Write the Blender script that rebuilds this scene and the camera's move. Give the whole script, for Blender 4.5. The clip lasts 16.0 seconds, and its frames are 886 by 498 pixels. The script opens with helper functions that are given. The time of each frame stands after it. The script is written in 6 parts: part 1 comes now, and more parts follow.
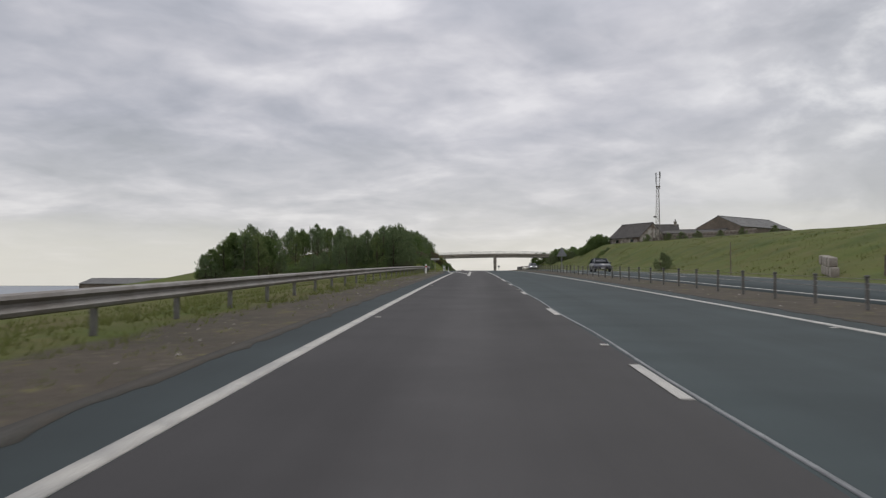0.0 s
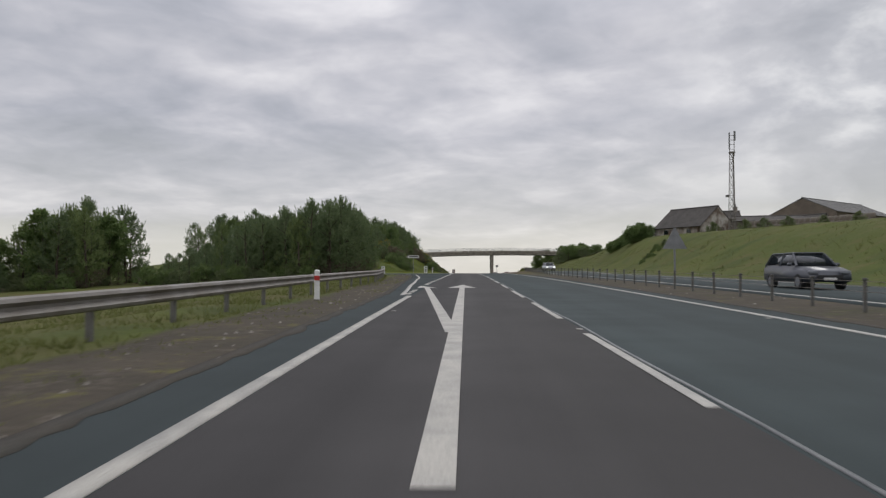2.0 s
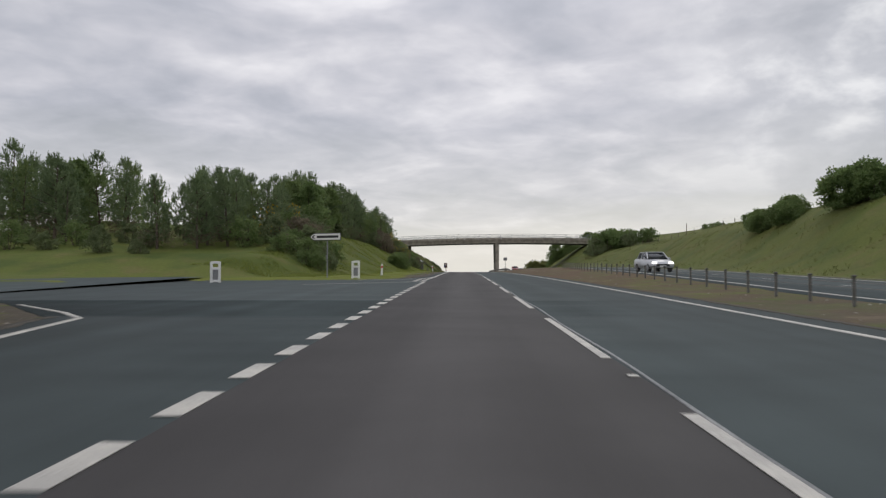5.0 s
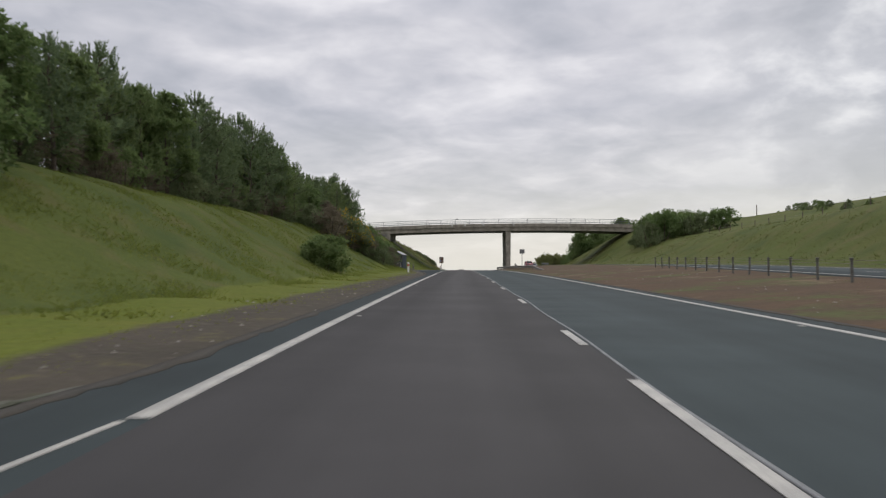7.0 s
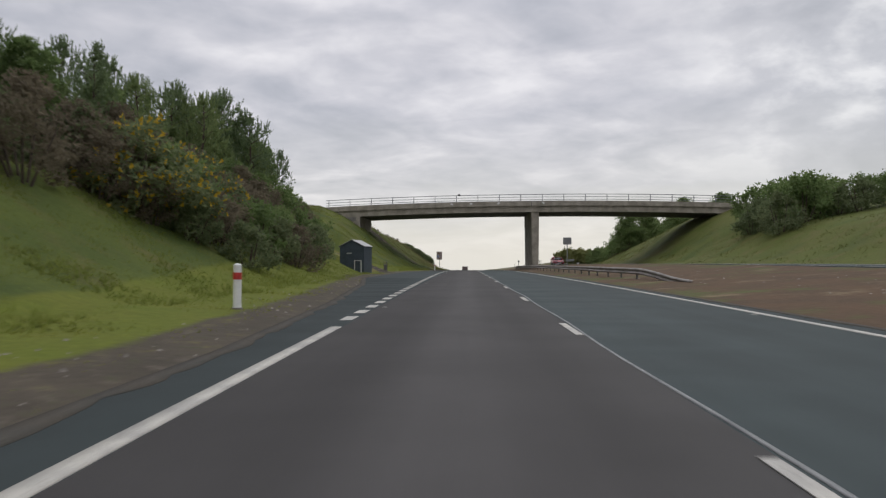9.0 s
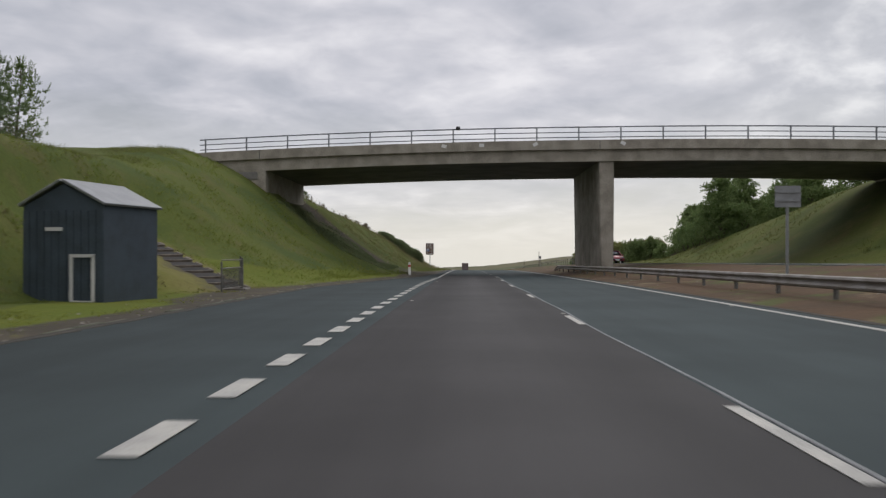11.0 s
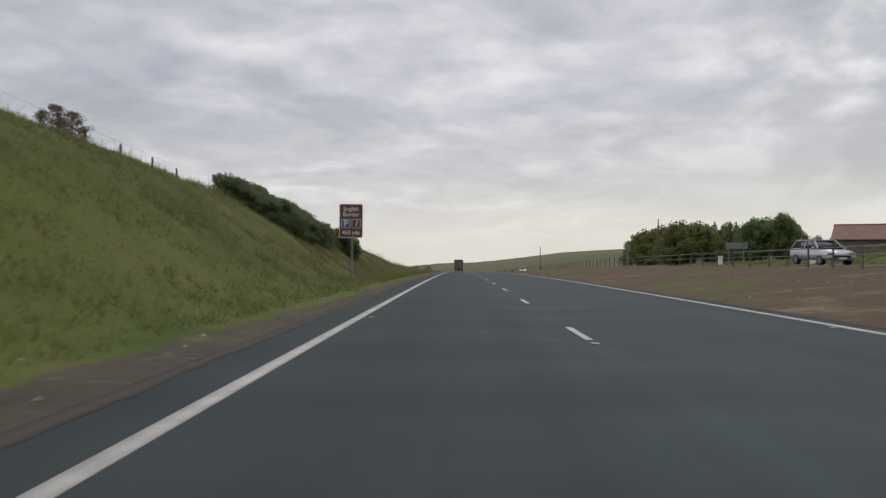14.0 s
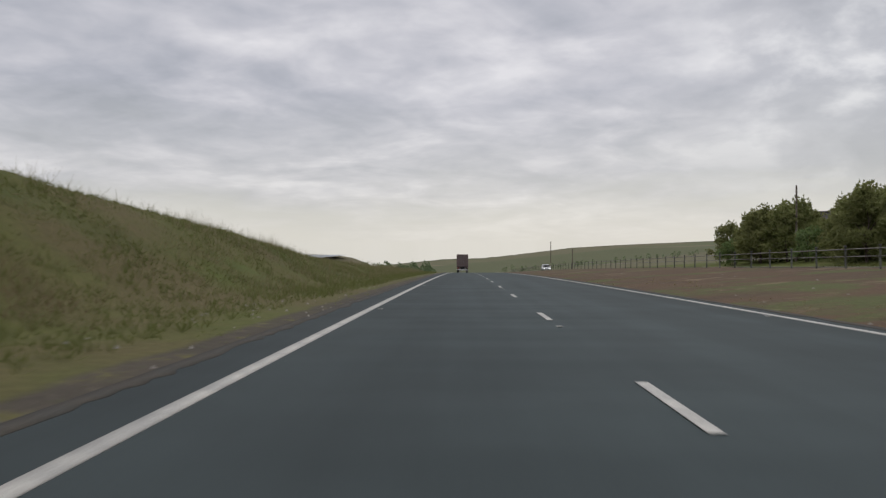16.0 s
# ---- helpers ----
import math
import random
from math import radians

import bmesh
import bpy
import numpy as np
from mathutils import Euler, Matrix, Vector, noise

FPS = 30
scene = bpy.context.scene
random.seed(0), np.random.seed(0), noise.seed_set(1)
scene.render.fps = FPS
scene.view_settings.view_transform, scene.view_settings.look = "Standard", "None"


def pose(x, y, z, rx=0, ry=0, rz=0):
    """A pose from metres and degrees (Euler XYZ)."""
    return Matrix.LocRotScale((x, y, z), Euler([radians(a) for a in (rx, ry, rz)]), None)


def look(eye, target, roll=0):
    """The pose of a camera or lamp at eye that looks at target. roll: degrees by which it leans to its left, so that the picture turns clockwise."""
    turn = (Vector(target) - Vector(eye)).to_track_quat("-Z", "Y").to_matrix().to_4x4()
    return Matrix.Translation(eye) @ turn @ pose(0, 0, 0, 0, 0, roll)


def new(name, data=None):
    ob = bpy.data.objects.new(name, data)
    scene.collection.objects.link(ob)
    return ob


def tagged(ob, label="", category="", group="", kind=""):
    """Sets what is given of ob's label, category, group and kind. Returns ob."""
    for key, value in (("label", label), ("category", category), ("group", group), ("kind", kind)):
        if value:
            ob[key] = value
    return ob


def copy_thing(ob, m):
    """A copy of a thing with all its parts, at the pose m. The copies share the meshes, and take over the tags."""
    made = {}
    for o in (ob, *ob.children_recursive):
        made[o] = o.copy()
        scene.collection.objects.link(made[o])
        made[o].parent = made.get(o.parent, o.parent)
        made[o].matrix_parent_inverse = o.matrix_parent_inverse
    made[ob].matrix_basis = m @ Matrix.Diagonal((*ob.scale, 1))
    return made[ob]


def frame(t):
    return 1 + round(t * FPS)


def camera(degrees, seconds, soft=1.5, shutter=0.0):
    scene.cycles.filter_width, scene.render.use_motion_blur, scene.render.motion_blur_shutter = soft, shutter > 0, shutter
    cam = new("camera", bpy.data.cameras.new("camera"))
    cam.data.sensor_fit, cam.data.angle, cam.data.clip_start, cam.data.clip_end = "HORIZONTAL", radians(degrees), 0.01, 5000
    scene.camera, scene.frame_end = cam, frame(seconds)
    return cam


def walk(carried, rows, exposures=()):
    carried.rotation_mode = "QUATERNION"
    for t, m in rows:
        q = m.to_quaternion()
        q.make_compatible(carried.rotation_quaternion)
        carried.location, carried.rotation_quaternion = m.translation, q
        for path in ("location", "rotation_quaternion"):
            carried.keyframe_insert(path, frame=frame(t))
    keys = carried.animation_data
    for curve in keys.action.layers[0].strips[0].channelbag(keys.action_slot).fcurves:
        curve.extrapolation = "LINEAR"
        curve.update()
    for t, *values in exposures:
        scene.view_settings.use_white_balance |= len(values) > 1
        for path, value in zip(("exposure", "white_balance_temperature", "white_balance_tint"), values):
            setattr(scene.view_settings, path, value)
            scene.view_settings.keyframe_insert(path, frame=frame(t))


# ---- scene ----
# camera: a car in the near lane, over a long crest
SPEED = 25.69          # metres a second
CREST, RADIUS = 200.0, 9000.0
EYE = 1.09


def road_z(s):
    """Height of the carriageway at s metres along it."""
    s = np.asarray(s, float)
    a = np.clip(s, -150, 760)
    z = -(a - CREST) ** 2 / (2 * RADIUS)
    z = z + np.where(s < -150, (s + 150) * 350 / RADIUS, 0)
    over = np.clip(s - 760, 0, 200)
    return z - 560 / RADIUS * (over - over ** 2 / 400)



def rz(s):
    return float(road_z(s))


cam = camera(61.0, 16.0, soft=1.3, shutter=0.14)
# seconds, metres to the right of the lane's middle, degrees to the left, degrees up from the road
DRIVE = [
        (0.0, 0.04, 2.32, 0.75), (0.5, 0.05, 2.21, 0.96), (1.0, -0.1, 1.98, 0.99), (1.5, 0.02, 1.85, 0.89),
        (2.0, -0.15, 1.74, 0.96), (2.5, -0.26, 1.62, 0.87), (3.0, -0.19, 1.57, 1.02), (3.5, -0.10, 1.5, 0.97),
        (4.0, 0.02, 1.47, 0.85), (6.5, 0.09, 1.41, 0.83), (7.0, 0.2, 1.45, 0.72), (7.5, 0.31, 1.59, 0.83),
        (8.0, 0.19, 1.66, 0.9), (8.5, 0.18, 1.75, 0.86), (9.0, 0.07, 1.72, 0.72), (11.5, -0.45, 1.59, 0.79),
        (12.0, -0.49, 1.3, 0.9), (12.5, -0.29, 1.27, 0.79), (13.0, -0.21, 1.28, 0.95), (13.5, -0.13, 1.28, 0.98),
        (14.0, -0.06, 1.23, 0.89), (14.5, 0.04, 1.31, 0.9), (15.0, 0.11, 1.55, 0.98), (15.5, 0.08, 1.58, 0.92),
        (16.0, 0.14, 1.6, 0.9)]
rows = []
for t, x, left, up in DRIVE:
    s = SPEED * t
    grade = math.degrees(-(s - CREST) / RADIUS)
    rows.append((t, pose(x, s, rz(s) + EYE, 90 + up + grade, 0, left)))
walk(cam, rows, [(0.0, -0.12), (2.6, -0.12), (4.0, 0.0), (11.3, 0.0), (12.1, 0.24), (12.6, 0.2), (12.95, -0.16), (13.15, -0.16), (13.6, -0.06), (14.4, -0.1), (16.0, -0.12)])

# ---------------------------------------------------------------- light
world = bpy.data.worlds.new("overcast")
scene.world = world
world.use_nodes = True


def sky_nodes():
    nt = world.node_tree
    nt.nodes.clear()
    N, L = nt.nodes.new, nt.links.new

    def math_node(op, a, b=None):
        n = N("ShaderNodeMath")
        n.operation = op
        for k, v in enumerate((a, b)):
            if v is None:
                continue
            if isinstance(v, (int, float)):
                n.inputs[k].default_value = v
            else:
                L(v, n.inputs[k])
        return n.outputs[0]

    def ramp(src, stops):
        n = N("ShaderNodeValToRGB")
        L(src, n.inputs[0])
        e = n.color_ramp.elements
        while len(e) < len(stops):
            e.new(0.5)
        for k, (p, c) in enumerate(stops):
            e[k].position, e[k].color = p, (*c, 1)
        return n.outputs[0]

    def mix(kind, fac, a, b):
        n = N("ShaderNodeMix")
        n.data_type, n.blend_type = "RGBA", kind
        for k, v in ((0, fac), (6, a), (7, b)):
            if isinstance(v, (int, float)):
                n.inputs[k].default_value = v
            elif isinstance(v, tuple):
                n.inputs[k].default_value = (*v, 1)
            else:
                L(v, n.inputs[k])
        return n.outputs[2]

    co = N("ShaderNodeTexCoord").outputs["Generated"]
    sep = N("ShaderNodeSeparateXYZ")
    L(co, sep.inputs[0])
    up = math_node("MAXIMUM", sep.outputs[2], 0.0)
    lift = math_node("ADD", up, 0.17)
    flat = N("ShaderNodeCombineXYZ")
    L(math_node("DIVIDE", sep.outputs[0], lift), flat.inputs[0])
    L(math_node("DIVIDE", sep.outputs[1], lift), flat.inputs[1])

    def cloud(scale, detail, rough, shift, squash, warp, src=None):
        m = N("ShaderNodeMapping")
        m.inputs["Location"].default_value = shift
        m.inputs["Rotation"].default_value = (0, 0, radians(-14) if src is None else 0)
        m.inputs["Scale"].default_value = (1.0, squash, 1) if src is None else (1.0, 1.0, squash)
        L(flat.outputs[0] if src is None else src, m.inputs[0])
        n = N("ShaderNodeTexNoise")
        n.inputs["Scale"].default_value, n.inputs["Detail"].default_value = scale, detail
        n.inputs["Roughness"].default_value, n.inputs["Distortion"].default_value = rough, warp
        L(m.outputs[0], n.inputs["Vector"])
        return n.outputs[0]

    def weigh(src, w):
        return math_node("MULTIPLY", src, w)

    def add(*vs):
        s = vs[0]
        for v in vs[1:]:
            s = math_node("ADD", s, v)
        return s

    # broad grey banks, softer billows within them, and thin streaks low down
    big = cloud(0.50, 2.5, 0.5, (3.6, 7.3, 0), 1.0, 0.5)
    mid = cloud(1.75, 4.0, 0.5, (1.7, 2.9, 0), 1.0, 0.6)
    fine = cloud(6.0, 4.0, 0.55, (9.2, 5.5, 2), 0.9, 0.3)
    streak = cloud(2.6, 4.0, 0.5, (0.4, 2.0, 3.1), 4.5, 0.4, co)
    thick = add(weigh(big, 0.37), weigh(mid, 0.36), weigh(fine, 0.13), weigh(streak, 0.14))
    col = ramp(thick, [(0.40, (0.375, 0.390, 0.438)), (0.465, (0.470, 0.478, 0.530)),
                       (0.525, (0.590, 0.586, 0.632)), (0.60, (0.780, 0.766, 0.795))])
    # sunlit heads of cumulus where the bank breaks up
    heads = cloud(7.0, 5.0, 0.55, (2.9, 0.1, 4.4), 1.8, 0.15, co)
    broken = ramp(math_node("ADD", sep.outputs[0], weigh(big, 0.35)), [(0.38, (0, 0, 0)), (0.62, (1, 1, 1))])
    lit = ramp(heads, [(0.38, (0.38, 0.395, 0.43)), (0.50, (0.50, 0.51, 0.545)), (0.56, (0.64, 0.645, 0.67)), (0.62, (0.80, 0.80, 0.81))])
    col = mix("MIX", weigh(broken, 0.75), col, lit)
    # a paler, warmer band where the cloud thins towards the horizon
    edge = add(up, weigh(streak, 0.10), weigh(mid, 0.05), -0.075)
    low = ramp(edge, [(0.0, (1, 1, 1)), (0.045, (0.72, 0.72, 0.72)), (0.09, (0.28, 0.28, 0.28)), (0.19, (0, 0, 0))])
    col = mix("MIX", weigh(low, 0.85), col, (0.755, 0.735, 0.665))
    # an overcast sky is brightest overhead
    top = ramp(up, [(0.3, (1, 1, 1)), (0.9, (2.3, 2.3, 2.35))])
    col = mix("MULTIPLY", 1.0, col, top)
    blue = N("ShaderNodeTexSky")
    blue.sky_type, blue.sun_disc = "NISHITA", False
    blue.sun_elevation, blue.sun_rotation = radians(42), radians(20)
    thin = N("ShaderNodeBackground")
    L(blue.outputs[0], thin.inputs[0])
    thin.inputs[1].default_value = 0.006
    cover = N("ShaderNodeBackground")
    L(col, cover.inputs[0])
    cover.inputs[1].default_value = 1.0
    both = N("ShaderNodeAddShader")
    L(thin.outputs[0], both.inputs[0]), L(cover.outputs[0], both.inputs[1])
    out = N("ShaderNodeOutputWorld")
    L(both.outputs[0], out.inputs[0])


sky_nodes()
sun = new("sun", bpy.data.lights.new("sun", "SUN"))
sun.data.energy, sun.data.angle, sun.data.color = 0.7, radians(25), (1.0, 0.97, 0.92)
sun.matrix_world = look((0, 0, 0), (-0.25, -0.70, -0.67))

# ---------------------------------------------------------------- materials


def material(name, base, rough=0.8, vary=0.25, scale=4.0, fine=40.0, bump=0.3, metal=0.0, other=None, spec=0.5, object_space=True, each=0.0, depth=0.02):
    """A surface with variation at two scales and relief. other: a second colour that shows in patches; each: how much objects differ."""
    m = bpy.data.materials.new(name)
    m.use_nodes = True
    nt = m.node_tree
    N, L = nt.nodes.new, nt.links.new
    b = nt.nodes["Principled BSDF"]
    co = N("ShaderNodeTexCoord").outputs["Object"] if object_space else N("ShaderNodeNewGeometry").outputs["Position"]

    def tex(sc, det):
        n = N("ShaderNodeTexNoise")
        n.inputs["Scale"].default_value, n.inputs["Detail"].default_value = sc, det
        L(co, n.inputs["Vector"])
        return n.outputs[0]
    large, small = tex(scale, 4), tex(fine, 3)
    mix = N("ShaderNodeMix")
    mix.data_type = "RGBA"
    two = other or tuple(c * (1 - vary) for c in base)
    mix.inputs[6].default_value, mix.inputs[7].default_value = (*base, 1), (*two, 1)
    mr = N("ShaderNodeMapRange")
    mr.inputs[1].default_value, mr.inputs[2].default_value = 0.38, 0.62
    L(large, mr.inputs[0]), L(mr.outputs[0], mix.inputs[0])
    hsv = N("ShaderNodeHueSaturation")
    L(mix.outputs[2], hsv.inputs["Color"])
    val = N("ShaderNodeMapRange")
    val.inputs[1].default_value, val.inputs[2].default_value = 0.3, 0.7
    val.inputs[3].default_value, val.inputs[4].default_value = 1 - vary * 0.6, 1 + vary * 0.6
    L(small, val.inputs[0])
    last = val.outputs[0]
    if each:
        info = N("ShaderNodeObjectInfo")
        r = N("ShaderNodeMapRange")
        r.inputs[3].default_value, r.inputs[4].default_value = 1 - each, 1 + each
        L(info.outputs["Random"], r.inputs[0])
        mul = N("ShaderNodeMath")
        mul.operation = "MULTIPLY"
        L(last, mul.inputs[0]), L(r.outputs[0], mul.inputs[1])
        last = mul.outputs[0]
    L(last, hsv.inputs["Value"])
    L(hsv.outputs[0], b.inputs["Base Color"])
    b.inputs["Roughness"].default_value, b.inputs["Metallic"].default_value = rough, metal
    b.inputs["Specular IOR Level"].default_value = spec
    if bump:
        bp = N("ShaderNodeBump")
        bp.inputs["Strength"].default_value, bp.inputs["Distance"].default_value = bump, depth
        L(small, bp.inputs["Height"]), L(bp.outputs[0], b.inputs["Normal"])
    return m


def leafy(name, base, other, rough=0.6, through_light=0.25):
    """Foliage: each clump of its own tint, some light passing through."""
    m = bpy.data.materials.new(name)
    m.use_nodes = True
    nt = m.node_tree
    N, L = nt.nodes.new, nt.links.new
    b = nt.nodes["Principled BSDF"]
    geo, info = N("ShaderNodeNewGeometry"), N("ShaderNodeObjectInfo")
    add = N("ShaderNodeMath")
    add.operation = "MULTIPLY_ADD"
    L(geo.outputs["Random Per Island"], add.inputs[0])
    add.inputs[1].default_value = 0.65
    L(info.outputs["Random"], add.inputs[2])
    fr = N("ShaderNodeMath")
    fr.operation = "FRACT"
    L(add.outputs[0], fr.inputs[0])
    mix = N("ShaderNodeMix")
    mix.data_type = "RGBA"
    mix.inputs[6].default_value, mix.inputs[7].default_value = (*base, 1), (*other, 1)
    L(fr.outputs[0], mix.inputs[0])
    L(mix.outputs[2], b.inputs["Base Color"])
    b.inputs["Roughness"].default_value = rough
    b.inputs["Specular IOR Level"].default_value = 0.25
    t = N("ShaderNodeBsdfTranslucent")
    L(mix.outputs[2], t.inputs[0])
    ms = N("ShaderNodeMixShader")
    ms.inputs[0].default_value = through_light
    out = nt.nodes["Material Output"]
    L(b.outputs[0], ms.inputs[1]), L(t.outputs[0], ms.inputs[2]), L(ms.outputs[0], out.inputs[0])
    return m


def ground_material():
    """Grass, bare verge and red earth, blended by what lies where."""
    m = bpy.data.materials.new("ground_cover")
    m.use_nodes = True
    nt = m.node_tree
    N, L = nt.nodes.new, nt.links.new
    b = nt.nodes["Principled BSDF"]
    pos = N("ShaderNodeNewGeometry").outputs["Position"]

    def tex(sc, det=4, rough=0.6):
        n = N("ShaderNodeTexNoise")
        n.inputs["Scale"].default_value, n.inputs["Detail"].default_value, n.inputs["Roughness"].default_value = sc, det, rough
        L(pos, n.inputs["Vector"])
        return n.outputs[0]

    def blend(fac, a, c):
        n = N("ShaderNodeMix")
        n.data_type = "RGBA"
        L(fac, n.inputs[0])
        for k, v in ((6, a), (7, c)):
            if isinstance(v, tuple):
                n.inputs[k].default_value = (*v, 1)
            else:
                L(v, n.inputs[k])
        return n.outputs[2]

    def span(src, lo, hi):
        n = N("ShaderNodeMapRange")
        n.inputs[1].default_value, n.inputs[2].default_value = lo, hi
        L(src, n.inputs[0])
        return n.outputs[0]

    def edge(mask, src, spread):
        """A ragged border: the mask pushed about by noise."""
        a = N("ShaderNodeMath")
        a.operation = "MULTIPLY_ADD"
        L(src, a.inputs[0])
        a.inputs[1].default_value = spread
        L(mask, a.inputs[2])
        return span(a.outputs[0], 0.5 + spread * 0.5 - 0.14, 0.5 + spread * 0.5 + 0.14)

    broad, clump, grain = tex(0.07, 3), tex(0.55, 5), tex(6.0, 4)
    cover = N("ShaderNodeAttribute")
    cover.attribute_name = "cover"
    sep = N("ShaderNodeSeparateColor")
    L(cover.outputs["Color"], sep.inputs[0])
    grass = blend(span(broad, 0.35, 0.65), GRASS_A, GRASS_B)
    grass = blend(span(clump, 0.5, 0.72), grass, GRASS_DRY)
    lush = tex(0.19, 4, 0.55)
    grass = blend(span(lush, 0.52, 0.66), grass, GRASS_LUSH)
    field = N("ShaderNodeTexVoronoi")
    field.inputs["Scale"].default_value = 0.0035
    L(pos, field.inputs["Vector"])
    fields = N("ShaderNodeValToRGB")
    e = fields.color_ramp.elements
    e[0].color, e[1].color = (0.095, 0.104, 0.050, 1), (0.14, 0.118, 0.072, 1)
    e.new(0.5).color = (0.085, 0.090, 0.044, 1)
    fsep = N("ShaderNodeSeparateColor")
    L(field.outputs["Color"], fsep.inputs[0])
    L(fsep.outputs[0], fields.inputs[0])
    dry = N("ShaderNodeAttribute")
    dry.attribute_name = "dry"
    patch = tex(0.16, 5, 0.6)
    part_dry = N("ShaderNodeMath")
    part_dry.operation = "MULTIPLY"
    L(dry.outputs["Fac"], part_dry.inputs[0]), L(span(patch, 0.36, 0.62), part_dry.inputs[1])
    grass = blend(part_dry.outputs[0], grass, GRASS_ROUGH)
    far = N("ShaderNodeAttribute")
    far.attribute_name = "far"
    grass = blend(far.outputs["Fac"], grass, fields.outputs[0])
    mown = blend(span(clump, 0.35, 0.7), MOWN_A, MOWN_B)
    mown = blend(dry.outputs["Fac"], mown, GRASS_PALE)
    soil = blend(span(clump, 0.35, 0.65), SOIL_A, SOIL_B)
    soil = blend(span(grain, 0.55, 0.75), soil, SOIL_C)
    soil = blend(span(tex(2.2, 5, 0.7), 0.56, 0.66), soil, SOIL_PALE)
    soil = blend(span(tex(1.1, 6, 0.75), 0.57, 0.66), soil, GRASS_DRY)
    red = blend(span(clump, 0.4, 0.65), EARTH_A, EARTH_B)
    red = blend(span(grain, 0.56, 0.8), red, EARTH_C)
    weedy = tex(0.23, 6, 0.68)
    red = blend(span(weedy, 0.52, 0.62), red, EARTH_WEEDS)
    red = blend(span(tex(0.31, 6, 0.7), 0.56, 0.70), red, EARTH_DRY)
    col = blend(edge(sep.outputs[2], clump, 0.5), grass, mown)
    col = blend(edge(sep.outputs[0], clump, 0.9), col, soil)
    col = blend(edge(sep.outputs[1], clump, 0.6), col, red)
    hsv = N("ShaderNodeHueSaturation")
    v = N("ShaderNodeMapRange")
    v.inputs[1].default_value, v.inputs[2].default_value, v.inputs[3].default_value, v.inputs[4].default_value = 0.3, 0.7, 0.84, 1.16
    L(grain, v.inputs[0]), L(v.outputs[0], hsv.inputs["Value"]), L(col, hsv.inputs["Color"])
    L(hsv.outputs[0], b.inputs["Base Color"])
    b.inputs["Roughness"].default_value, b.inputs["Specular IOR Level"].default_value = 0.95, 0.1
    bp = N("ShaderNodeBump")
    bp.inputs["Strength"].default_value, bp.inputs["Distance"].default_value = 0.4, 0.05
    L(grain, bp.inputs["Height"]), L(bp.outputs[0], b.inputs["Normal"])
    return m


GRASS_ROUGH = (0.096, 0.080, 0.036)
GRASS_PALE = (0.150, 0.128, 0.046)
GRASS_LUSH = (0.052, 0.072, 0.017)
GRASS_A, GRASS_B, GRASS_DRY = (0.068, 0.087, 0.019), (0.084, 0.099, 0.022), (0.102, 0.094, 0.034)
MOWN_A, MOWN_B = (0.090, 0.112, 0.016), (0.112, 0.120, 0.022)
SOIL_PALE = (0.098, 0.084, 0.066)
SOIL_A, SOIL_B, SOIL_C = (0.058, 0.050, 0.038), (0.078, 0.065, 0.049), (0.052, 0.055, 0.028)
EARTH_WEEDS, EARTH_DRY = (0.076, 0.084, 0.030), (0.175, 0.135, 0.080)
EARTH_A, EARTH_B, EARTH_C = (0.094, 0.060, 0.036), (0.074, 0.051, 0.033), (0.078, 0.060, 0.038)
M_GROUND = ground_material()


def asphalt(name, base, band):
    """Asphalt with stone chips and, along the wheels' tracks, a polish of its own."""
    m = material(name, base, 0.9, 0.15, 0.5, 90.0, 0.25, spec=0.15, object_space=False, depth=0.006)
    nt = m.node_tree
    N, L = nt.nodes.new, nt.links.new
    b = nt.nodes["Principled BSDF"]
    src = b.inputs["Base Color"].links[0].from_socket
    sep = N("ShaderNodeSeparateXYZ")
    L(N("ShaderNodeNewGeometry").outputs["Position"], sep.inputs[0])
    wave = N("ShaderNodeMath")
    wave.operation = "MULTIPLY_ADD"
    L(sep.outputs[0], wave.inputs[0])
    wave.inputs[1].default_value, wave.inputs[2].default_value = 2 * math.pi / 1.75, 0.2
    c = N("ShaderNodeMath")
    c.operation = "COSINE"
    L(wave.outputs[0], c.inputs[0])
    n = N("ShaderNodeTexNoise")
    n.inputs["Scale"].default_value, n.inputs["Detail"].default_value = 1.0, 4
    mp = N("ShaderNodeMapping")
    mp.inputs["Scale"].default_value = (1.6, 0.03, 1)
    L(N("ShaderNodeNewGeometry").outputs["Position"], mp.inputs[0]), L(mp.outputs[0], n.inputs["Vector"])
    s = N("ShaderNodeMath")
    s.operation = "MULTIPLY_ADD"
    L(c.outputs[0], s.inputs[0])
    s.inputs[1].default_value = band
    L(n.outputs[0], s.inputs[2])
    v = N("ShaderNodeMapRange")
    v.inputs[1].default_value, v.inputs[2].default_value, v.inputs[3].default_value, v.inputs[4].default_value = 0.2, 0.8, 0.84, 1.16
    L(s.outputs[0], v.inputs[0])
    h = N("ShaderNodeHueSaturation")
    L(v.outputs[0], h.inputs["Value"]), L(src, h.inputs["Color"]), L(h.outputs[0], b.inputs["Base Color"])
    return m


M_ROAD = asphalt("asphalt_blue_grey", (0.0455, 0.058, 0.0575), 0.06)
M_LANE = asphalt("asphalt_brown_grey", (0.061, 0.058, 0.056), 0.14)
M_PAINT = material("road_paint", (0.39, 0.372, 0.325), 0.7, 0.35, 2.2, 45.0, 0.2, object_space=False, other=(0.29, 0.28, 0.25))
M_SEAM = material("joint_sealer", (0.17, 0.175, 0.17), 0.7, 0.6, 1.2, 20.0, 0.2, object_space=False, other=(0.10, 0.105, 0.105))

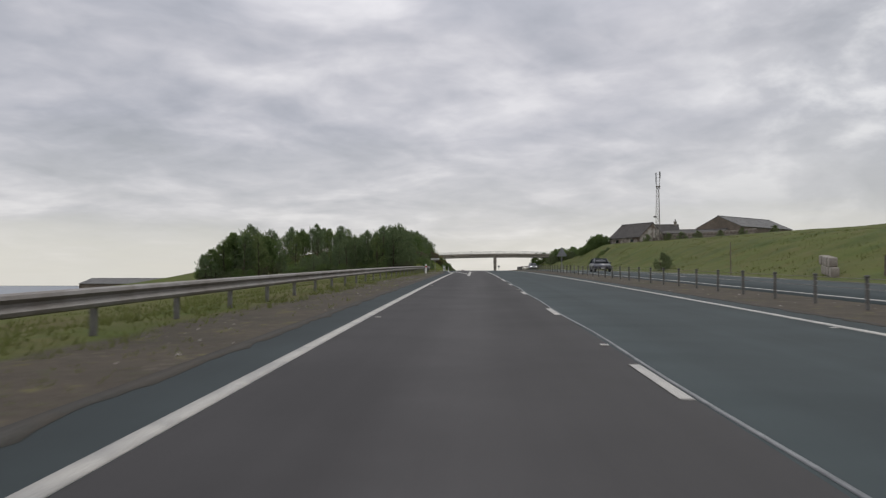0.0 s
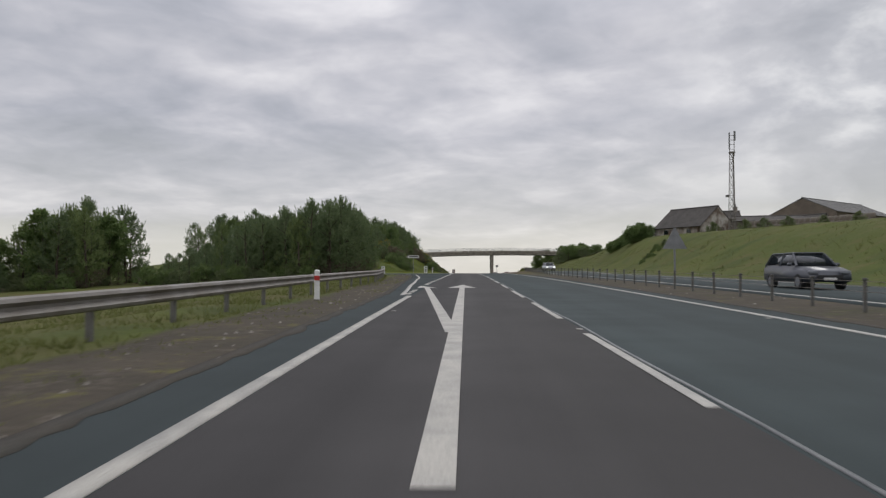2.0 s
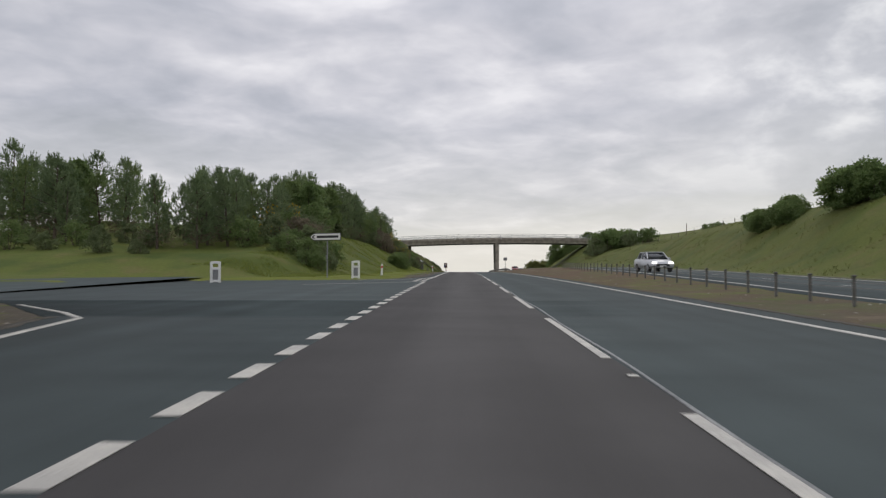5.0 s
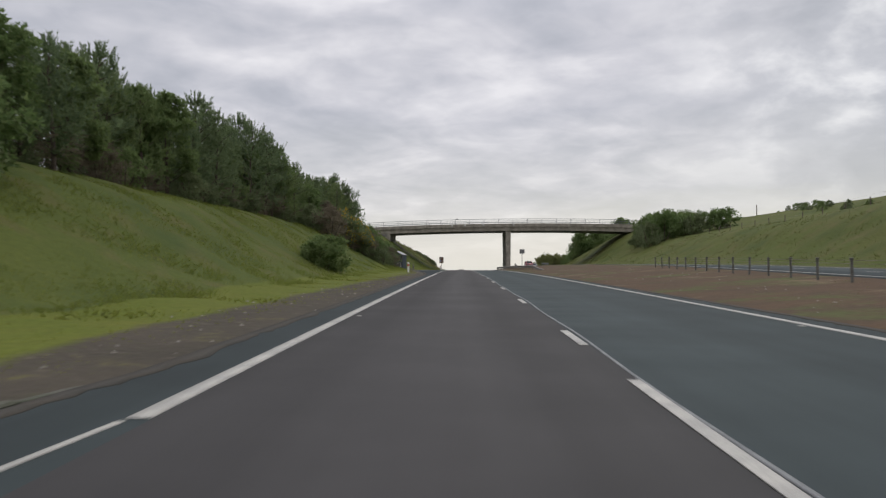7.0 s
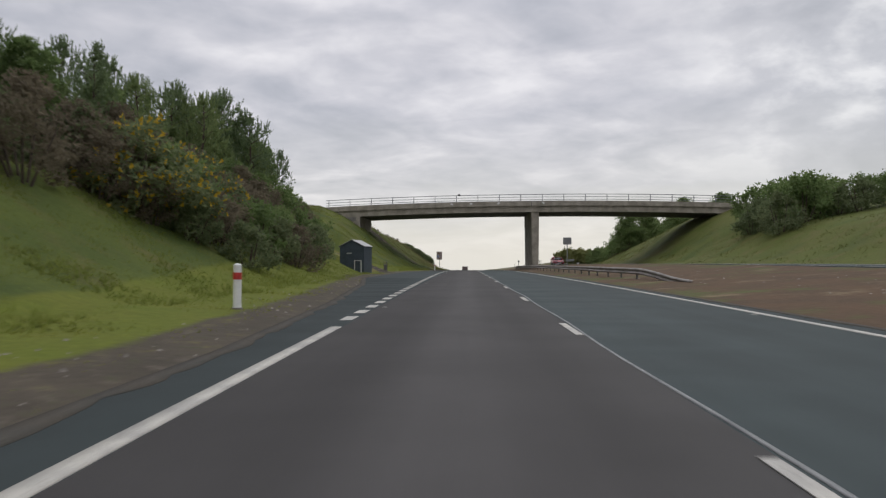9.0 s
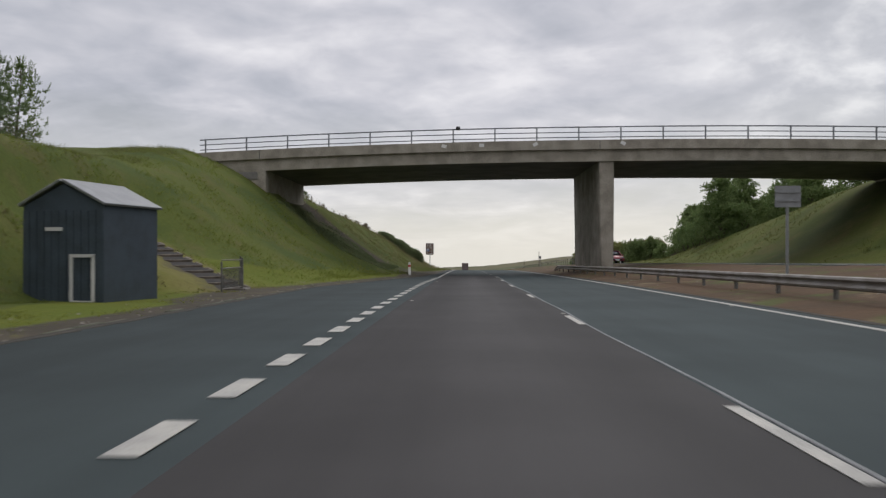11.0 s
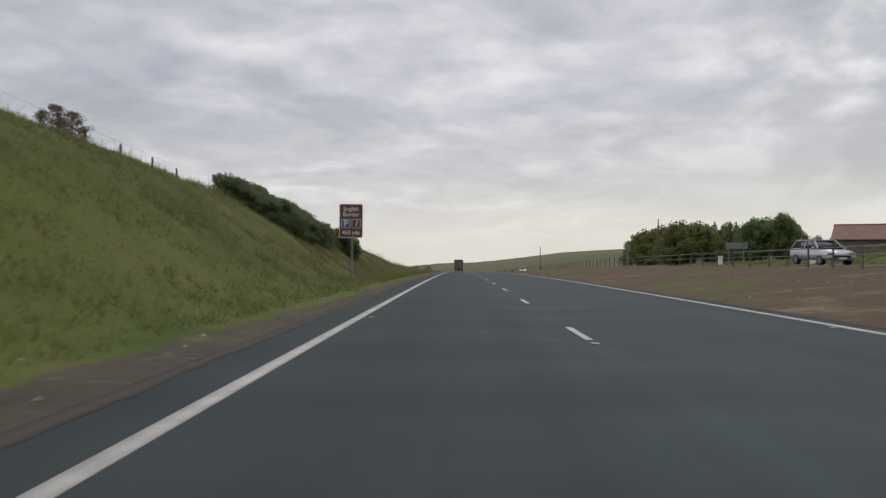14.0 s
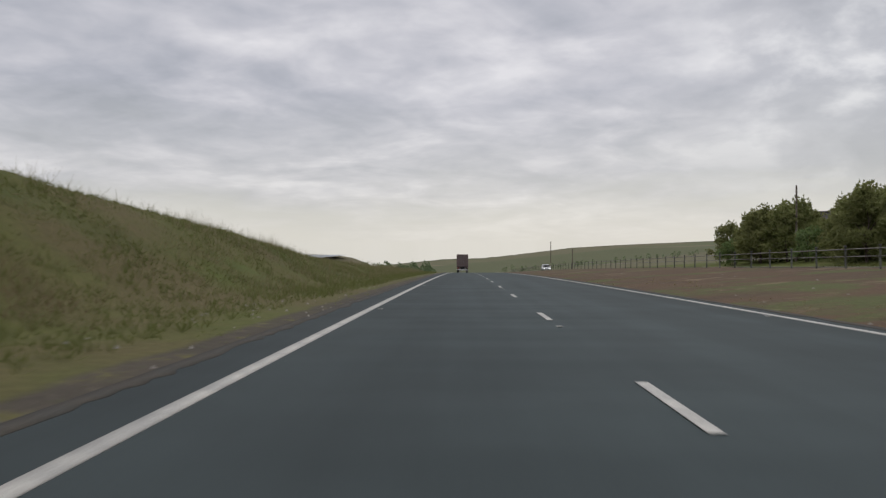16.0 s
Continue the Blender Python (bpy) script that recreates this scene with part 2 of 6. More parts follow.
M_STEP = material("dark_worn_asphalt", (0.058, 0.053, 0.047), 0.95, 0.3, 1.2, 30.0, 0.3, object_space=False, spec=0.1, other=(0.042, 0.040, 0.037))
M_DUST = material("washed_soil", (0.066, 0.059, 0.048), 0.95, 0.35, 1.5, 30.0, 0.2, object_space=False, spec=0.1, other=(0.060, 0.057, 0.049))
M_KERB = material("kerb_concrete", (0.22, 0.20, 0.17), 0.9, 0.3, 2.0, 50.0, 0.3)
M_CONC = material("bridge_concrete", (0.30, 0.272, 0.222), 0.9, 0.34, 0.9, 14.0, 0.4, object_space=False, other=(0.20, 0.178, 0.142))
# a darker, greyer concrete for the deck slab and bearing shelves
M_CONC_DARK = material("darker_concrete", (0.20, 0.19, 0.17), 0.92, 0.3, 0.6, 30.0, 0.3, object_space=False)
M_STEEL = material("galvanised_steel", (0.215, 0.202, 0.182), 0.65, 0.35, 1.5, 40.0, 0.15, metal=0.25, other=(0.15, 0.130, 0.108), object_space=False)
M_RAIL = material("grey_rail_paint", (0.20, 0.21, 0.225), 0.5, 0.2, 3.0, 40.0, 0.05, metal=0.2)
M_POST = material("dull_steel_post", (0.15, 0.145, 0.13), 0.7, 0.35, 3.0, 50.0, 0.2, metal=0.3)
M_WOOD = material("weathered_wood", (0.16, 0.13, 0.10), 0.9, 0.4, 4.0, 60.0, 0.3, each=0.2)
M_GREY_WOOD = material("grey_green_timber", (0.115, 0.118, 0.098), 0.9, 0.35, 4.0, 60.0, 0.3, each=0.2)
M_BARK = material("bark", (0.10, 0.075, 0.055), 0.95, 0.4, 5.0, 40.0, 0.5)
M_NEEDLE = leafy("pine_needles", (0.124, 0.176, 0.088), (0.196, 0.246, 0.118), 0.65, 0.5)
M_NEEDLE2 = leafy("spruce_needles", (0.134, 0.192, 0.072), (0.208, 0.254, 0.100), 0.65, 0.5)
M_LEAF = leafy("broad_leaves", (0.116, 0.178, 0.060), (0.196, 0.250, 0.094), 0.6, 0.5)
M_GORSE = leafy("gorse_leaves", (0.132, 0.172, 0.082), (0.200, 0.230, 0.112), 0.7, 0.45)
M_OLIVE = leafy("olive_leaves", (0.160, 0.188, 0.062), (0.240, 0.236, 0.096), 0.65, 0.5)
M_BROWN = leafy("brown_twigs", (0.146, 0.122, 0.084), (0.206, 0.174, 0.118), 0.8, 0.45)
M_FLOWER = leafy("yellow_flowers", (0.50, 0.34, 0.03), (0.40, 0.29, 0.03), 0.6, 0.3)
M_BLADE = leafy("grass_blades", (0.122, 0.142, 0.042), (0.160, 0.164, 0.060), 0.7, 0.5)
M_BLADE3 = leafy("green_grass_blades", (0.150, 0.188, 0.038), (0.194, 0.216, 0.053), 0.7, 0.66)
M_MOWN = leafy("mown_grass_blades", (0.174, 0.204, 0.036), (0.216, 0.226, 0.052), 0.7, 0.66)
M_BLADE2 = leafy("dry_grass", (0.18, 0.155, 0.080), (0.25, 0.215, 0.120), 0.7, 0.45)
M_BLADE4 = leafy("reddish_dry_grass", (0.150, 0.105, 0.062), (0.200, 0.150, 0.090), 0.7, 0.45)
M_WHITE = material("white_plastic", (0.72, 0.72, 0.69), 0.5, 0.1, 4.0, 30.0, 0.05)
M_RED = material("red_reflector", (0.45, 0.035, 0.03), 0.35, 0.15, 4.0, 30.0, 0.05)
M_BLACK = material("black_rubber", (0.02, 0.02, 0.02), 0.7, 0.3, 4.0, 30.0, 0.1)
M_BROWN_SIGN = material("brown_sign_face", (0.105, 0.045, 0.026), 0.45, 0.08, 2.0, 20.0, 0.0)
M_BLUE_SIGN = material("blue_sign_face", (0.02, 0.10, 0.30), 0.4, 0.08, 2.0, 20.0, 0.0)
M_SIGN_WHITE = material("white_sign_letters", (0.60, 0.59, 0.56), 0.5, 0.05, 2.0, 20.0, 0.0)
M_SIGN_BACK = material("grey_sign_back", (0.22, 0.225, 0.225), 0.5, 0.15, 3.0, 20.0, 0.0, metal=0.3)
M_HUT = material("blue_grey_boards", (0.045, 0.062, 0.078), 0.7, 0.25, 2.0, 30.0, 0.2)
M_ROOF = material("slate_roof", (0.062, 0.055, 0.046), 0.85, 0.3, 1.0, 20.0, 0.4)
M_GULLY = material("gully_stone", (0.30, 0.25, 0.19), 0.95, 0.35, 2.0, 20.0, 0.4, other=(0.20, 0.17, 0.13), each=0.25)
M_MOSSY = material("mossy_stone", (0.085, 0.080, 0.060), 0.95, 0.35, 2.0, 20.0, 0.4, other=(0.055, 0.060, 0.034), each=0.25)
M_RUBBLE = material("broken_rubble", (0.17, 0.145, 0.115), 0.95, 0.35, 2.5, 18.0, 0.4, other=(0.10, 0.088, 0.068), each=0.25)
M_STONE = material("rough_stone", (0.34, 0.31, 0.265), 0.95, 0.35, 0.6, 10.0, 0.6, other=(0.15, 0.125, 0.10))
M_PLASTER = material("patched_limewash", (0.40, 0.375, 0.33), 0.95, 0.35, 0.75, 9.0, 0.5, other=(0.13, 0.095, 0.07))
M_SHEET = material("sheet_metal_brown", (0.155, 0.125, 0.095), 0.7, 0.25, 0.8, 15.0, 0.2)
M_SHEET_ROOF = material("fibre_cement_roof", (0.125, 0.122, 0.112), 0.85, 0.25, 0.8, 15.0, 0.3)
M_BRICK_RED = material("red_brown_roof", (0.15, 0.075, 0.05), 0.85, 0.25, 0.8, 15.0, 0.3)
M_GLASS = material("dark_glass", (0.02, 0.025, 0.028), 0.08, 0.1, 2.0, 10.0, 0.0, spec=0.8)
M_SEA = material("sea_water", (0.10, 0.125, 0.15), 0.3, 0.15, 0.004, 0.05, 0.1, object_space=False)
M_LORRY = material("brown_lorry_curtain", (0.125, 0.088, 0.080), 0.6, 0.15, 1.0, 10.0, 0.1)

# ---------------------------------------------------------------- helpers of the build


def part(name, bm, mat, parent=None, label="", smooth=False):
    me = bpy.data.meshes.new(name)
    bm.to_mesh(me)
    bm.free()
    me.materials.append(mat)
    if smooth:
        me.polygons.foreach_set("use_smooth", [True] * len(me.polygons))
    ob = new(name, me)
    if parent is not None:
        ob.parent = parent
    if label:
        ob["label"] = label
    return ob


def mesh_arrays(name, verts, faces, mat, parent=None):
    """A mesh from numpy arrays: verts (n, 3) and quads or triangles (m, k)."""
    verts, faces = np.asarray(verts, np.float32), np.asarray(faces, np.int32)
    me = bpy.data.meshes.new(name)
    k = faces.shape[1]
    me.vertices.add(len(verts)), me.loops.add(faces.size), me.polygons.add(len(faces))
    me.vertices.foreach_set("co", verts.ravel())
    me.loops.foreach_set("vertex_index", faces.ravel())
    me.polygons.foreach_set("loop_start", np.arange(0, faces.size, k, dtype=np.int32))
    me.update(calc_edges=True)
    me.materials.append(mat)
    ob = new(name, me)
    if parent is not None:
        ob.parent = parent
    return ob


def empty(name, m=None):
    ob = new(name)
    ob.empty_display_size = 0.1
    if m is not None:
        ob.matrix_basis = m
    return ob


def box(bm, c, size, rot=None, bevel=0.0):
    """A box at c, of that size, turned by rot (a Matrix), with bevelled edges where asked."""
    m = Matrix.Translation(c) @ (rot.to_4x4() if rot else Matrix()) @ Matrix.Diagonal((*size, 1))
    made = bmesh.ops.create_cube(bm, size=1, matrix=m)
    if bevel:
        es = {e for v in made["verts"] for e in v.link_edges}
        bmesh.ops.bevel(bm, geom=list(es), offset=bevel, segments=1, affect="EDGES")
    return made


def tube(bm, a, b, r0, r1=None, seg=8):
    a, b = Vector(a), Vector(b)
    q = (b - a).to_track_quat("Z", "Y").to_matrix().to_4x4()
    bmesh.ops.create_cone(bm, cap_ends=True, segments=seg, radius1=r0, radius2=r0 if r1 is None else r1,
                          depth=(b - a).length, matrix=Matrix.Translation((a + b) / 2) @ q)


def run(bm, pts, r, seg=6):
    """One unbroken round bar through the points, lying mainly along y."""
    rings = [[bm.verts.new((x + r * math.cos(2 * math.pi * k / seg), y, z + r * math.sin(2 * math.pi * k / seg))) for k in range(seg)] for x, y, z in pts]
    for p, q in zip(rings[:-1], rings[1:]):
        for k in range(seg):
            bm.faces.new((p[k], p[(k + 1) % seg], q[(k + 1) % seg], q[k]))
    bm.faces.new(rings[0]), bm.faces.new(rings[-1][::-1])
    bmesh.ops.recalc_face_normals(bm, faces=bm.faces)


def prism(bm, outline, y0, y1):
    """A solid with that outline in x and z, from y0 to y1."""
    f = [bm.verts.new((x, y0, z)) for x, z in outline]
    g = [bm.verts.new((x, y1, z)) for x, z in outline]
    n = len(f)
    bm.faces.new(f), bm.faces.new(g[::-1])
    for i in range(n):
        bm.faces.new((f[i], g[i], g[(i + 1) % n], f[(i + 1) % n]))
    bmesh.ops.recalc_face_normals(bm, faces=bm.faces)


def ribbon(name, left, right, s0, s1, lift, mat, step=2.0, skirt=0.0, parent=None, level=None):
    """A strip of road surface between two lines x = left(s) and right(s)."""
    ss = np.append(np.arange(s0, s1, step), s1)
    l, r = np.array([left(s) for s in ss]), np.array([right(s) for s in ss])
    z = road_z(ss) + lift + (np.array([level(s) for s in ss]) if level else 0)
    n = len(ss)
    rows_ = [np.stack([l, ss, z], 1), np.stack([r, ss, z], 1)]
    faces = [np.stack([np.arange(n - 1), np.arange(n - 1) + n, np.arange(1, n) + n, np.arange(1, n)], 1)]
    if skirt:
        rows_ += [np.stack([l, ss, z - skirt], 1), np.stack([r, ss, z - skirt], 1)]
        i = np.arange(n - 1)
        faces += [np.stack([i + 2 * n, i, i + 1, i + 1 + 2 * n], 1), np.stack([i + n, i + 3 * n, i + 1 + 3 * n, i + 1 + n], 1)]
    return mesh_arrays(name, np.concatenate(rows_), np.concatenate(faces), mat, parent)


def lin(*knots):
    ks, vs = [k for k, _ in knots], [v for _, v in knots]
    return lambda s: float(np.interp(s, ks, vs))


# ---------------------------------------------------------------- the lie of the land
LINE_LEFT = -2.0
LINE_RIGHT = lin((-150, 5.95), (210, 5.9), (300, 6.0), (345, 6.2), (410, 6.4), (700, 6.4))
LINE_MID = lin((-150, 1.69), (60, 1.68), (75, 1.64), (100, 1.65), (150, 1.66), (198, 1.75), (225, 1.73), (245, 1.69), (290, 1.57), (318, 1.58), (332, 1.72), (700, 1.75))
edge_left = lin((-150, -2.95), (60, -2.9), (78, -2.98), (95, -3.85), (108, -4.4), (117, -5.0), (128, -5.8), (135, -6.3), (143, -8.0), (148, -12), (149, -16), (172, -16), (174, -10), (175.4, -6.6), (176.5, -5.4), (178, -4.4), (180, -3.85), (183, -3.3), (187, -2.85), (200, -2.78),
                (240, -2.8), (250, -3.3), (265, -4.6), (278, -6.3), (312, -6.4), (334, -3.4), (345, -2.85), (620, -2.85))
edge_right = lin((-150, 6.8), (150, 6.75), (210, 6.5), (300, 6.55), (345, 6.75), (410, 6.95), (620, 6.95))
opp_left = lin((-150, 9.7), (130, 9.7), (190, 12.4), (205, 13.2), (240, 15.8), (260, 16.2), (300, 15.2), (345, 14.2), (372, 14.6), (400, 17.3), (500, 18.5), (650, 15.0), (900, 10.0))
opp_level = lin((-150, 0), (150, 0.05), (180, 0.35), (190, 0.42), (205, 0.52), (240, 0.75), (280, 0.86), (340, 0.9), (372, 0.95), (430, 0.95), (560, 0.5), (700, 0.1))
OPP_WIDTH = 8.6
# the near side: where the verge ends, the slope's top, the land 40 m out (heights over the road)
verge_x = lin((-150, -6.2), (105, -6.6), (138, -8.5), (150, -17), (172, -17), (178, -12.5), (184, -10), (191, -8.2), (205, -6.7), (262, -6.6), (290, -8.2), (298, -11.4), (304, -11.4), (306, -9.0), (312, -8.8), (317, -8.0), (336, -5.6), (366, -4.7), (700, -4.5))
verge_z = lin((-150, -.05), (138, -.1), (190, .2), (288, .2), (298, .02), (304, .02), (308, .2), (325, .2), (400, .1), (700, 0))
top_x = lin((-150, -10), (138, -12), (150, -20), (174, -20), (181, -14), (205, -15.5), (312, -17.2), (325, -19), (336, -20.5), (352, -18.2), (366, -14.9), (400, -13.5), (480, -9.5), (700, -9))
top_z = lin((-150, -1), (105, -.5), (174, .2), (181, 1.5), (205, 4.5), (290, 5.3), (312, 5.7), (318, 5.95), (322, 6.5), (328, 7.75), (336, 9.1), (352, 8.3), (359, 7.15), (366, 6.4), (400, 5.1), (430, 3.5), (440, 2.9), (447, 2.5), (456, 1.85), (463, 1.4), (480, .85), (540, .3), (700, 0))
back_z = lin((-150, -4), (105, -1.5), (174, .6), (205, 5.6), (290, 7.0), (312, 6.6), (325, 7.9), (336, 9.4), (352, 8.6), (366, 6.5), (430, 3.4), (480, 1.2), (700, -1))
# slope's top (x, z), heights 70 and 220 m out
LAND_RIGHT = [(-150, 34, 2.0, 4.5, 12), (60, 33, 3.6, 6.8, 13), (110, 32, 4.5, 7.6, 13), (180, 31.5, 6.2, 8.6, 13), (230, 35, 6.4, 8.8, 12.5),
              (262, 36, 5.6, 9.8, 13), (300, 36, 5.2, 12.4, 15), (322, 36, 5.6, 12.8, 15), (336, 37, 8.6, 12.4, 15), (352, 37, 8.6, 11.4, 14), (370, 34, 5.5, 6.5, 9), (386, 34, 4.4, 5.0, 8), (402, 34, 2.4, 3.2, 7), (445, 35, 1.4, 2.4, 7),
              (500, 36, 1.6, 2.2, 8), (620, 34, .8, 2.0, 10), (800, 34, .5, 3, 16)]


FAR_LOW, FAR_HIGH = -7.0, 20.0


def table(rows_, s):
    a = np.array(rows_, float)
    return [np.interp(s, a[:, 0], a[:, k]) for k in range(1, a.shape[1])]


def smooth01(v, lo, hi):
    t = np.clip((v - lo) / (hi - lo), 0, 1)
    return t * t * (3 - 2 * t)


def fn(f, s):
    return np.vectorize(f)(s)


def land(x, s):
    """Height of the ground at x, s (arrays)."""
    x, s = np.broadcast_arrays(np.asarray(x, float), np.asarray(s, float))
    u, inv = np.unique(s, return_inverse=True)
    inv = inv.reshape(s.shape)
    g = lambda a: np.asarray(a)[inv]
    base = g(road_z(u))
    el, er = g(fn(edge_left, u)), g(fn(edge_right, u))
    ol, oz = g(fn(opp_left, u)), g(fn(opp_level, u))
    xv, zv, xt, zt, z40 = (g(fn(f, u)) for f in (verge_x, verge_z, top_x, top_z, back_z))
    z150 = -12.0
    rt, rzt, r70, r220 = (g(a) for a in table(LAND_RIGHT, u))
    z = np.full(x.shape, -0.035)

    def seg(z, a, za, b, zb, x):
        """Between a and b, rounded at neither end."""
        t = np.clip((x - a) / (b - a), 0, 1)
        return za + (zb - za) * t
    left = x < el
    zl = np.where(x >= xv, seg(z, el, -0.005, xv, zv, x), 0)
    t = np.clip((x - xv) / (xt - xv), 0, 1)
    roundt = t ** (1 + 0.45 * smooth01(s, 375, 410)) - 0.06 * np.sin(2 * np.pi * t)
    zl = np.where((x < xv) & (x >= xt), zv + (zt - zv) * roundt, zl)
    zl = np.where((x < xt) & (x >= -40), seg(z, xt, zt, -40.0, z40, x), zl)
    zl = np.where((x < -40) & (x >= -150), seg(z, -40.0, z40, -150.0, z150, x), zl)
    zl = np.where(x < -150, z150 + (x + 150) * 0.08, zl)
    # a gentler hollow where the steps climb
    hollow = smooth01(s, 303.5, 306.0) * (1 - smooth01(s, 313.5, 319)) * (1 - smooth01(-x, 14.2, 17.2))
    zl = zl * (1 - hollow) + np.minimum(zl, 0.05 + 0.37 * np.maximum(0, -8.6 - x)) * hollow
    # washed-out slope under the bridge
    zl = zl - 0.38 * smooth01(s, 337.5, 339.5) * (1 - smooth01(s, 349.6, 350.9)) * smooth01(-x, 5.6, 8.0) * (1 - smooth01(-x, 13.0, 14.6))
    zl = zl - 0.5 * smooth01(s, 340, 343) * (1 - smooth01(s, 349.6, 350.9)) * smooth01(-x, 11.0, 13.5) * (1 - smooth01(-x, 15.5, 17.0))
    z = np.where(left, zl, z)
    zr = np.where(x <= ol, seg(z, er, -0.005, ol, oz - 0.005, x), 0)
    orr = ol + OPP_WIDTH
    zr = np.where((x > ol) & (x <= orr), oz - 0.035, zr)
    toe = orr + 1.4
    zr = np.where((x > orr) & (x <= toe), oz + 0.02, zr)
    t = np.clip((x - toe) / (rt - toe), 0, 1)
    zr = np.where((x > toe) & (x <= rt), oz + 0.02 + (rzt - oz) * (t - 0.05 * np.sin(2 * np.pi * t)), zr)
    zr = np.where((x > rt) & (x <= 70), seg(z, rt, rzt, 70.0, r70, x), zr)
    zr = np.where((x > 70) & (x <= 220), seg(z, 70.0, r70, 220.0, r220, x), zr)
    zr = np.where(x > 220, r220 + (x - 220) * 0.012, zr)
    z = np.where(x > er, zr, z)
    # far hills beyond the crest, higher inland
    hill = smooth01(s, 700, 1700) * (FAR_LOW + FAR_HIGH * smooth01(x, -60, 620)) * (0.85 + 0.15 * np.sin(x / 170 + 1.0) * np.cos(s / 260))
    away = np.maximum(smooth01(np.abs(x), 14, 60), smooth01(s, 700, 1000))
    bumps = 0.25 * np.sin(x * 0.19 + 0.7 * np.sin(s * 0.05)) * np.sin(s * 0.11 + 1.3) * np.minimum(away, smooth01(np.abs(x), 40, 70) + smooth01(s, 700, 1000))
    hill = hill - 170 * smooth01(s, 1750, 4000)
    shore = smooth01(-x, 260, 800)
    z = base + z + hill * (1 - shore) + bumps
    return z * (1 - shore) + shore * -63.0


def ground_z(x, s):
    return float(land(np.array([x]), np.array([s]))[0])


def build_ground():
    def spread(lo, hi, step, far, grow=1.16):
        a = list(np.arange(lo, hi + 1e-6, step))
        d = step
        while a[-1] < far[1]:
            d *= grow
            a.append(a[-1] + d)
        d = step
        while a[0] > far[0]:
            d *= grow
            a.insert(0, a[0] - d)
        return np.array(a)
    xs = spread(-22, 40, 0.45, (-4600, 3500))
    ys = spread(-30, 520, 1.25, (-900, 4300))
    X, Y = np.meshgrid(xs, ys)
    Z = land(X.ravel(), Y.ravel()).reshape(X.shape)
    rough = np.array([noise.noise((x * 0.35, y * 0.35, 0)) for x, y in zip(X.ravel(), Y.ravel())]).reshape(X.shape)
    el, er, ol = fn(edge_left, ys)[:, None], fn(edge_right, ys)[:, None], fn(opp_left, ys)[:, None]
    off = np.where(X < el, el - X, np.where((X > ol + OPP_WIDTH), X - ol - OPP_WIDTH, 0))
    Z = Z + rough * 0.16 * smooth01(off, 0.8, 4)
    nx, ny = len(xs), len(ys)
    i = (np.arange(ny - 1)[:, None] * nx + np.arange(nx - 1)[None]).ravel()
    ob = mesh_arrays("ground", np.stack([X.ravel(), Y.ravel(), Z.ravel()], 1), np.stack([i, i + 1, i + 1 + nx, i + nx], 1), M_GROUND)
    ob.data.polygons.foreach_set("use_smooth", [True] * len(ob.data.polygons))
    # what covers the ground: bare verge, red earth, mown grass
    Yb = np.broadcast_to(Y, X.shape)
    out = el - X
    bare_w = np.interp(ys, [-150, 40, 120, 140, 178, 184, 188, 200, 240, 300, 303, 309, 312, 330, 345, 352, 358, 366, 380, 520], [2.6, 2.6, 2.0, 1.2, .5, 1.0, 1.9, 1.9, 1.4, 1.2, 2.4, 2.4, 1.0, 1.0, 3.0, 2.4, 1.7, 0.9, 0.7, 0.65])[:, None]
    soil = np.where(X < el + .3, 1 - smooth01(out, bare_w * 0.55, bare_w * 1.25), 0)
    under = np.where((X < -5) & (X > -17), smooth01(Yb, 345.5, 348.5) * (1 - smooth01(Yb, 350.0, 351.0)), 0)
    soil = np.maximum(soil, 0.8 * under)
    mid = (X > er - .3) & (X < ol + .3)
    earth = np.where(mid, np.interp(ys, [-150, 120, 190, 230, 600], [0.2, 0.3, 0.7, 1, 1])[:, None], 0)
    soil = np.where(mid, np.maximum(soil, 1 - earth), soil)
    earth = np.where(mid & (Yb < 660), earth, 0)
    mown_w = np.interp(ys, [-150, 150, 174, 184, 192, 204, 243, 252, 300, 304, 312, 318, 330, 337, 520], [0.1, 0.1, 6.5, 6.0, 4.3, 4.0, 4.2, 4.6, 3.6, 6.4, 6.4, 3.4, 3.2, 0.1, 0.05])[:, None]
    mown = np.where(X < el, 1 - smooth01(out, mown_w * 0.9, mown_w * 1.15), 0)
    qt = np.clip(((-8.7 - X) * 4.8 + (Yb - 308.2) * 3.5) / 35.3, 0, 1)
    ring = 1 - smooth01(np.hypot(X + 8.7 + 4.8 * qt, Yb - 308.2 - 3.5 * qt), 1.9, 3.0)
    soil = np.maximum(soil, 0.55 * (1 - smooth01(np.hypot(X + 8.7 + 4.8 * qt, Yb - 308.2 - 3.5 * qt), 0.8, 1.5)))
    mown = np.maximum(mown, ring)
    col = np.stack([soil.ravel(), earth.ravel(), mown.ravel(), np.ones(X.size)], 1).astype(np.float32)
    at = ob.data.attributes.new("cover", "FLOAT_COLOR", "POINT")
    at.data.foreach_set("color", col.ravel())
    dry = (np.maximum(smooth01(Y, 384, 412), 0.8 * (1 - smooth01(Y, 120, 150))) * (X < 0))
    dry = np.maximum(dry, 0.75 * ring)
    dry = np.maximum(dry, 0.25 * (X > 10) * (1 - smooth01(X, 60, 80))).astype(np.float32)
    at = ob.data.attributes.new("dry", "FLOAT", "POINT")
    at.data.foreach_set("value", dry.ravel())
    far = np.maximum(smooth01(np.abs(X), 90, 140), smooth01(Y, 620, 700)).astype(np.float32)
    at = ob.data.attributes.new("far", "FLOAT", "POINT")
    at.data.foreach_set("value", far.ravel())
    return tagged(ob, "grassy ground with bare verges, red earth and far fields", "ground", kind="structure")


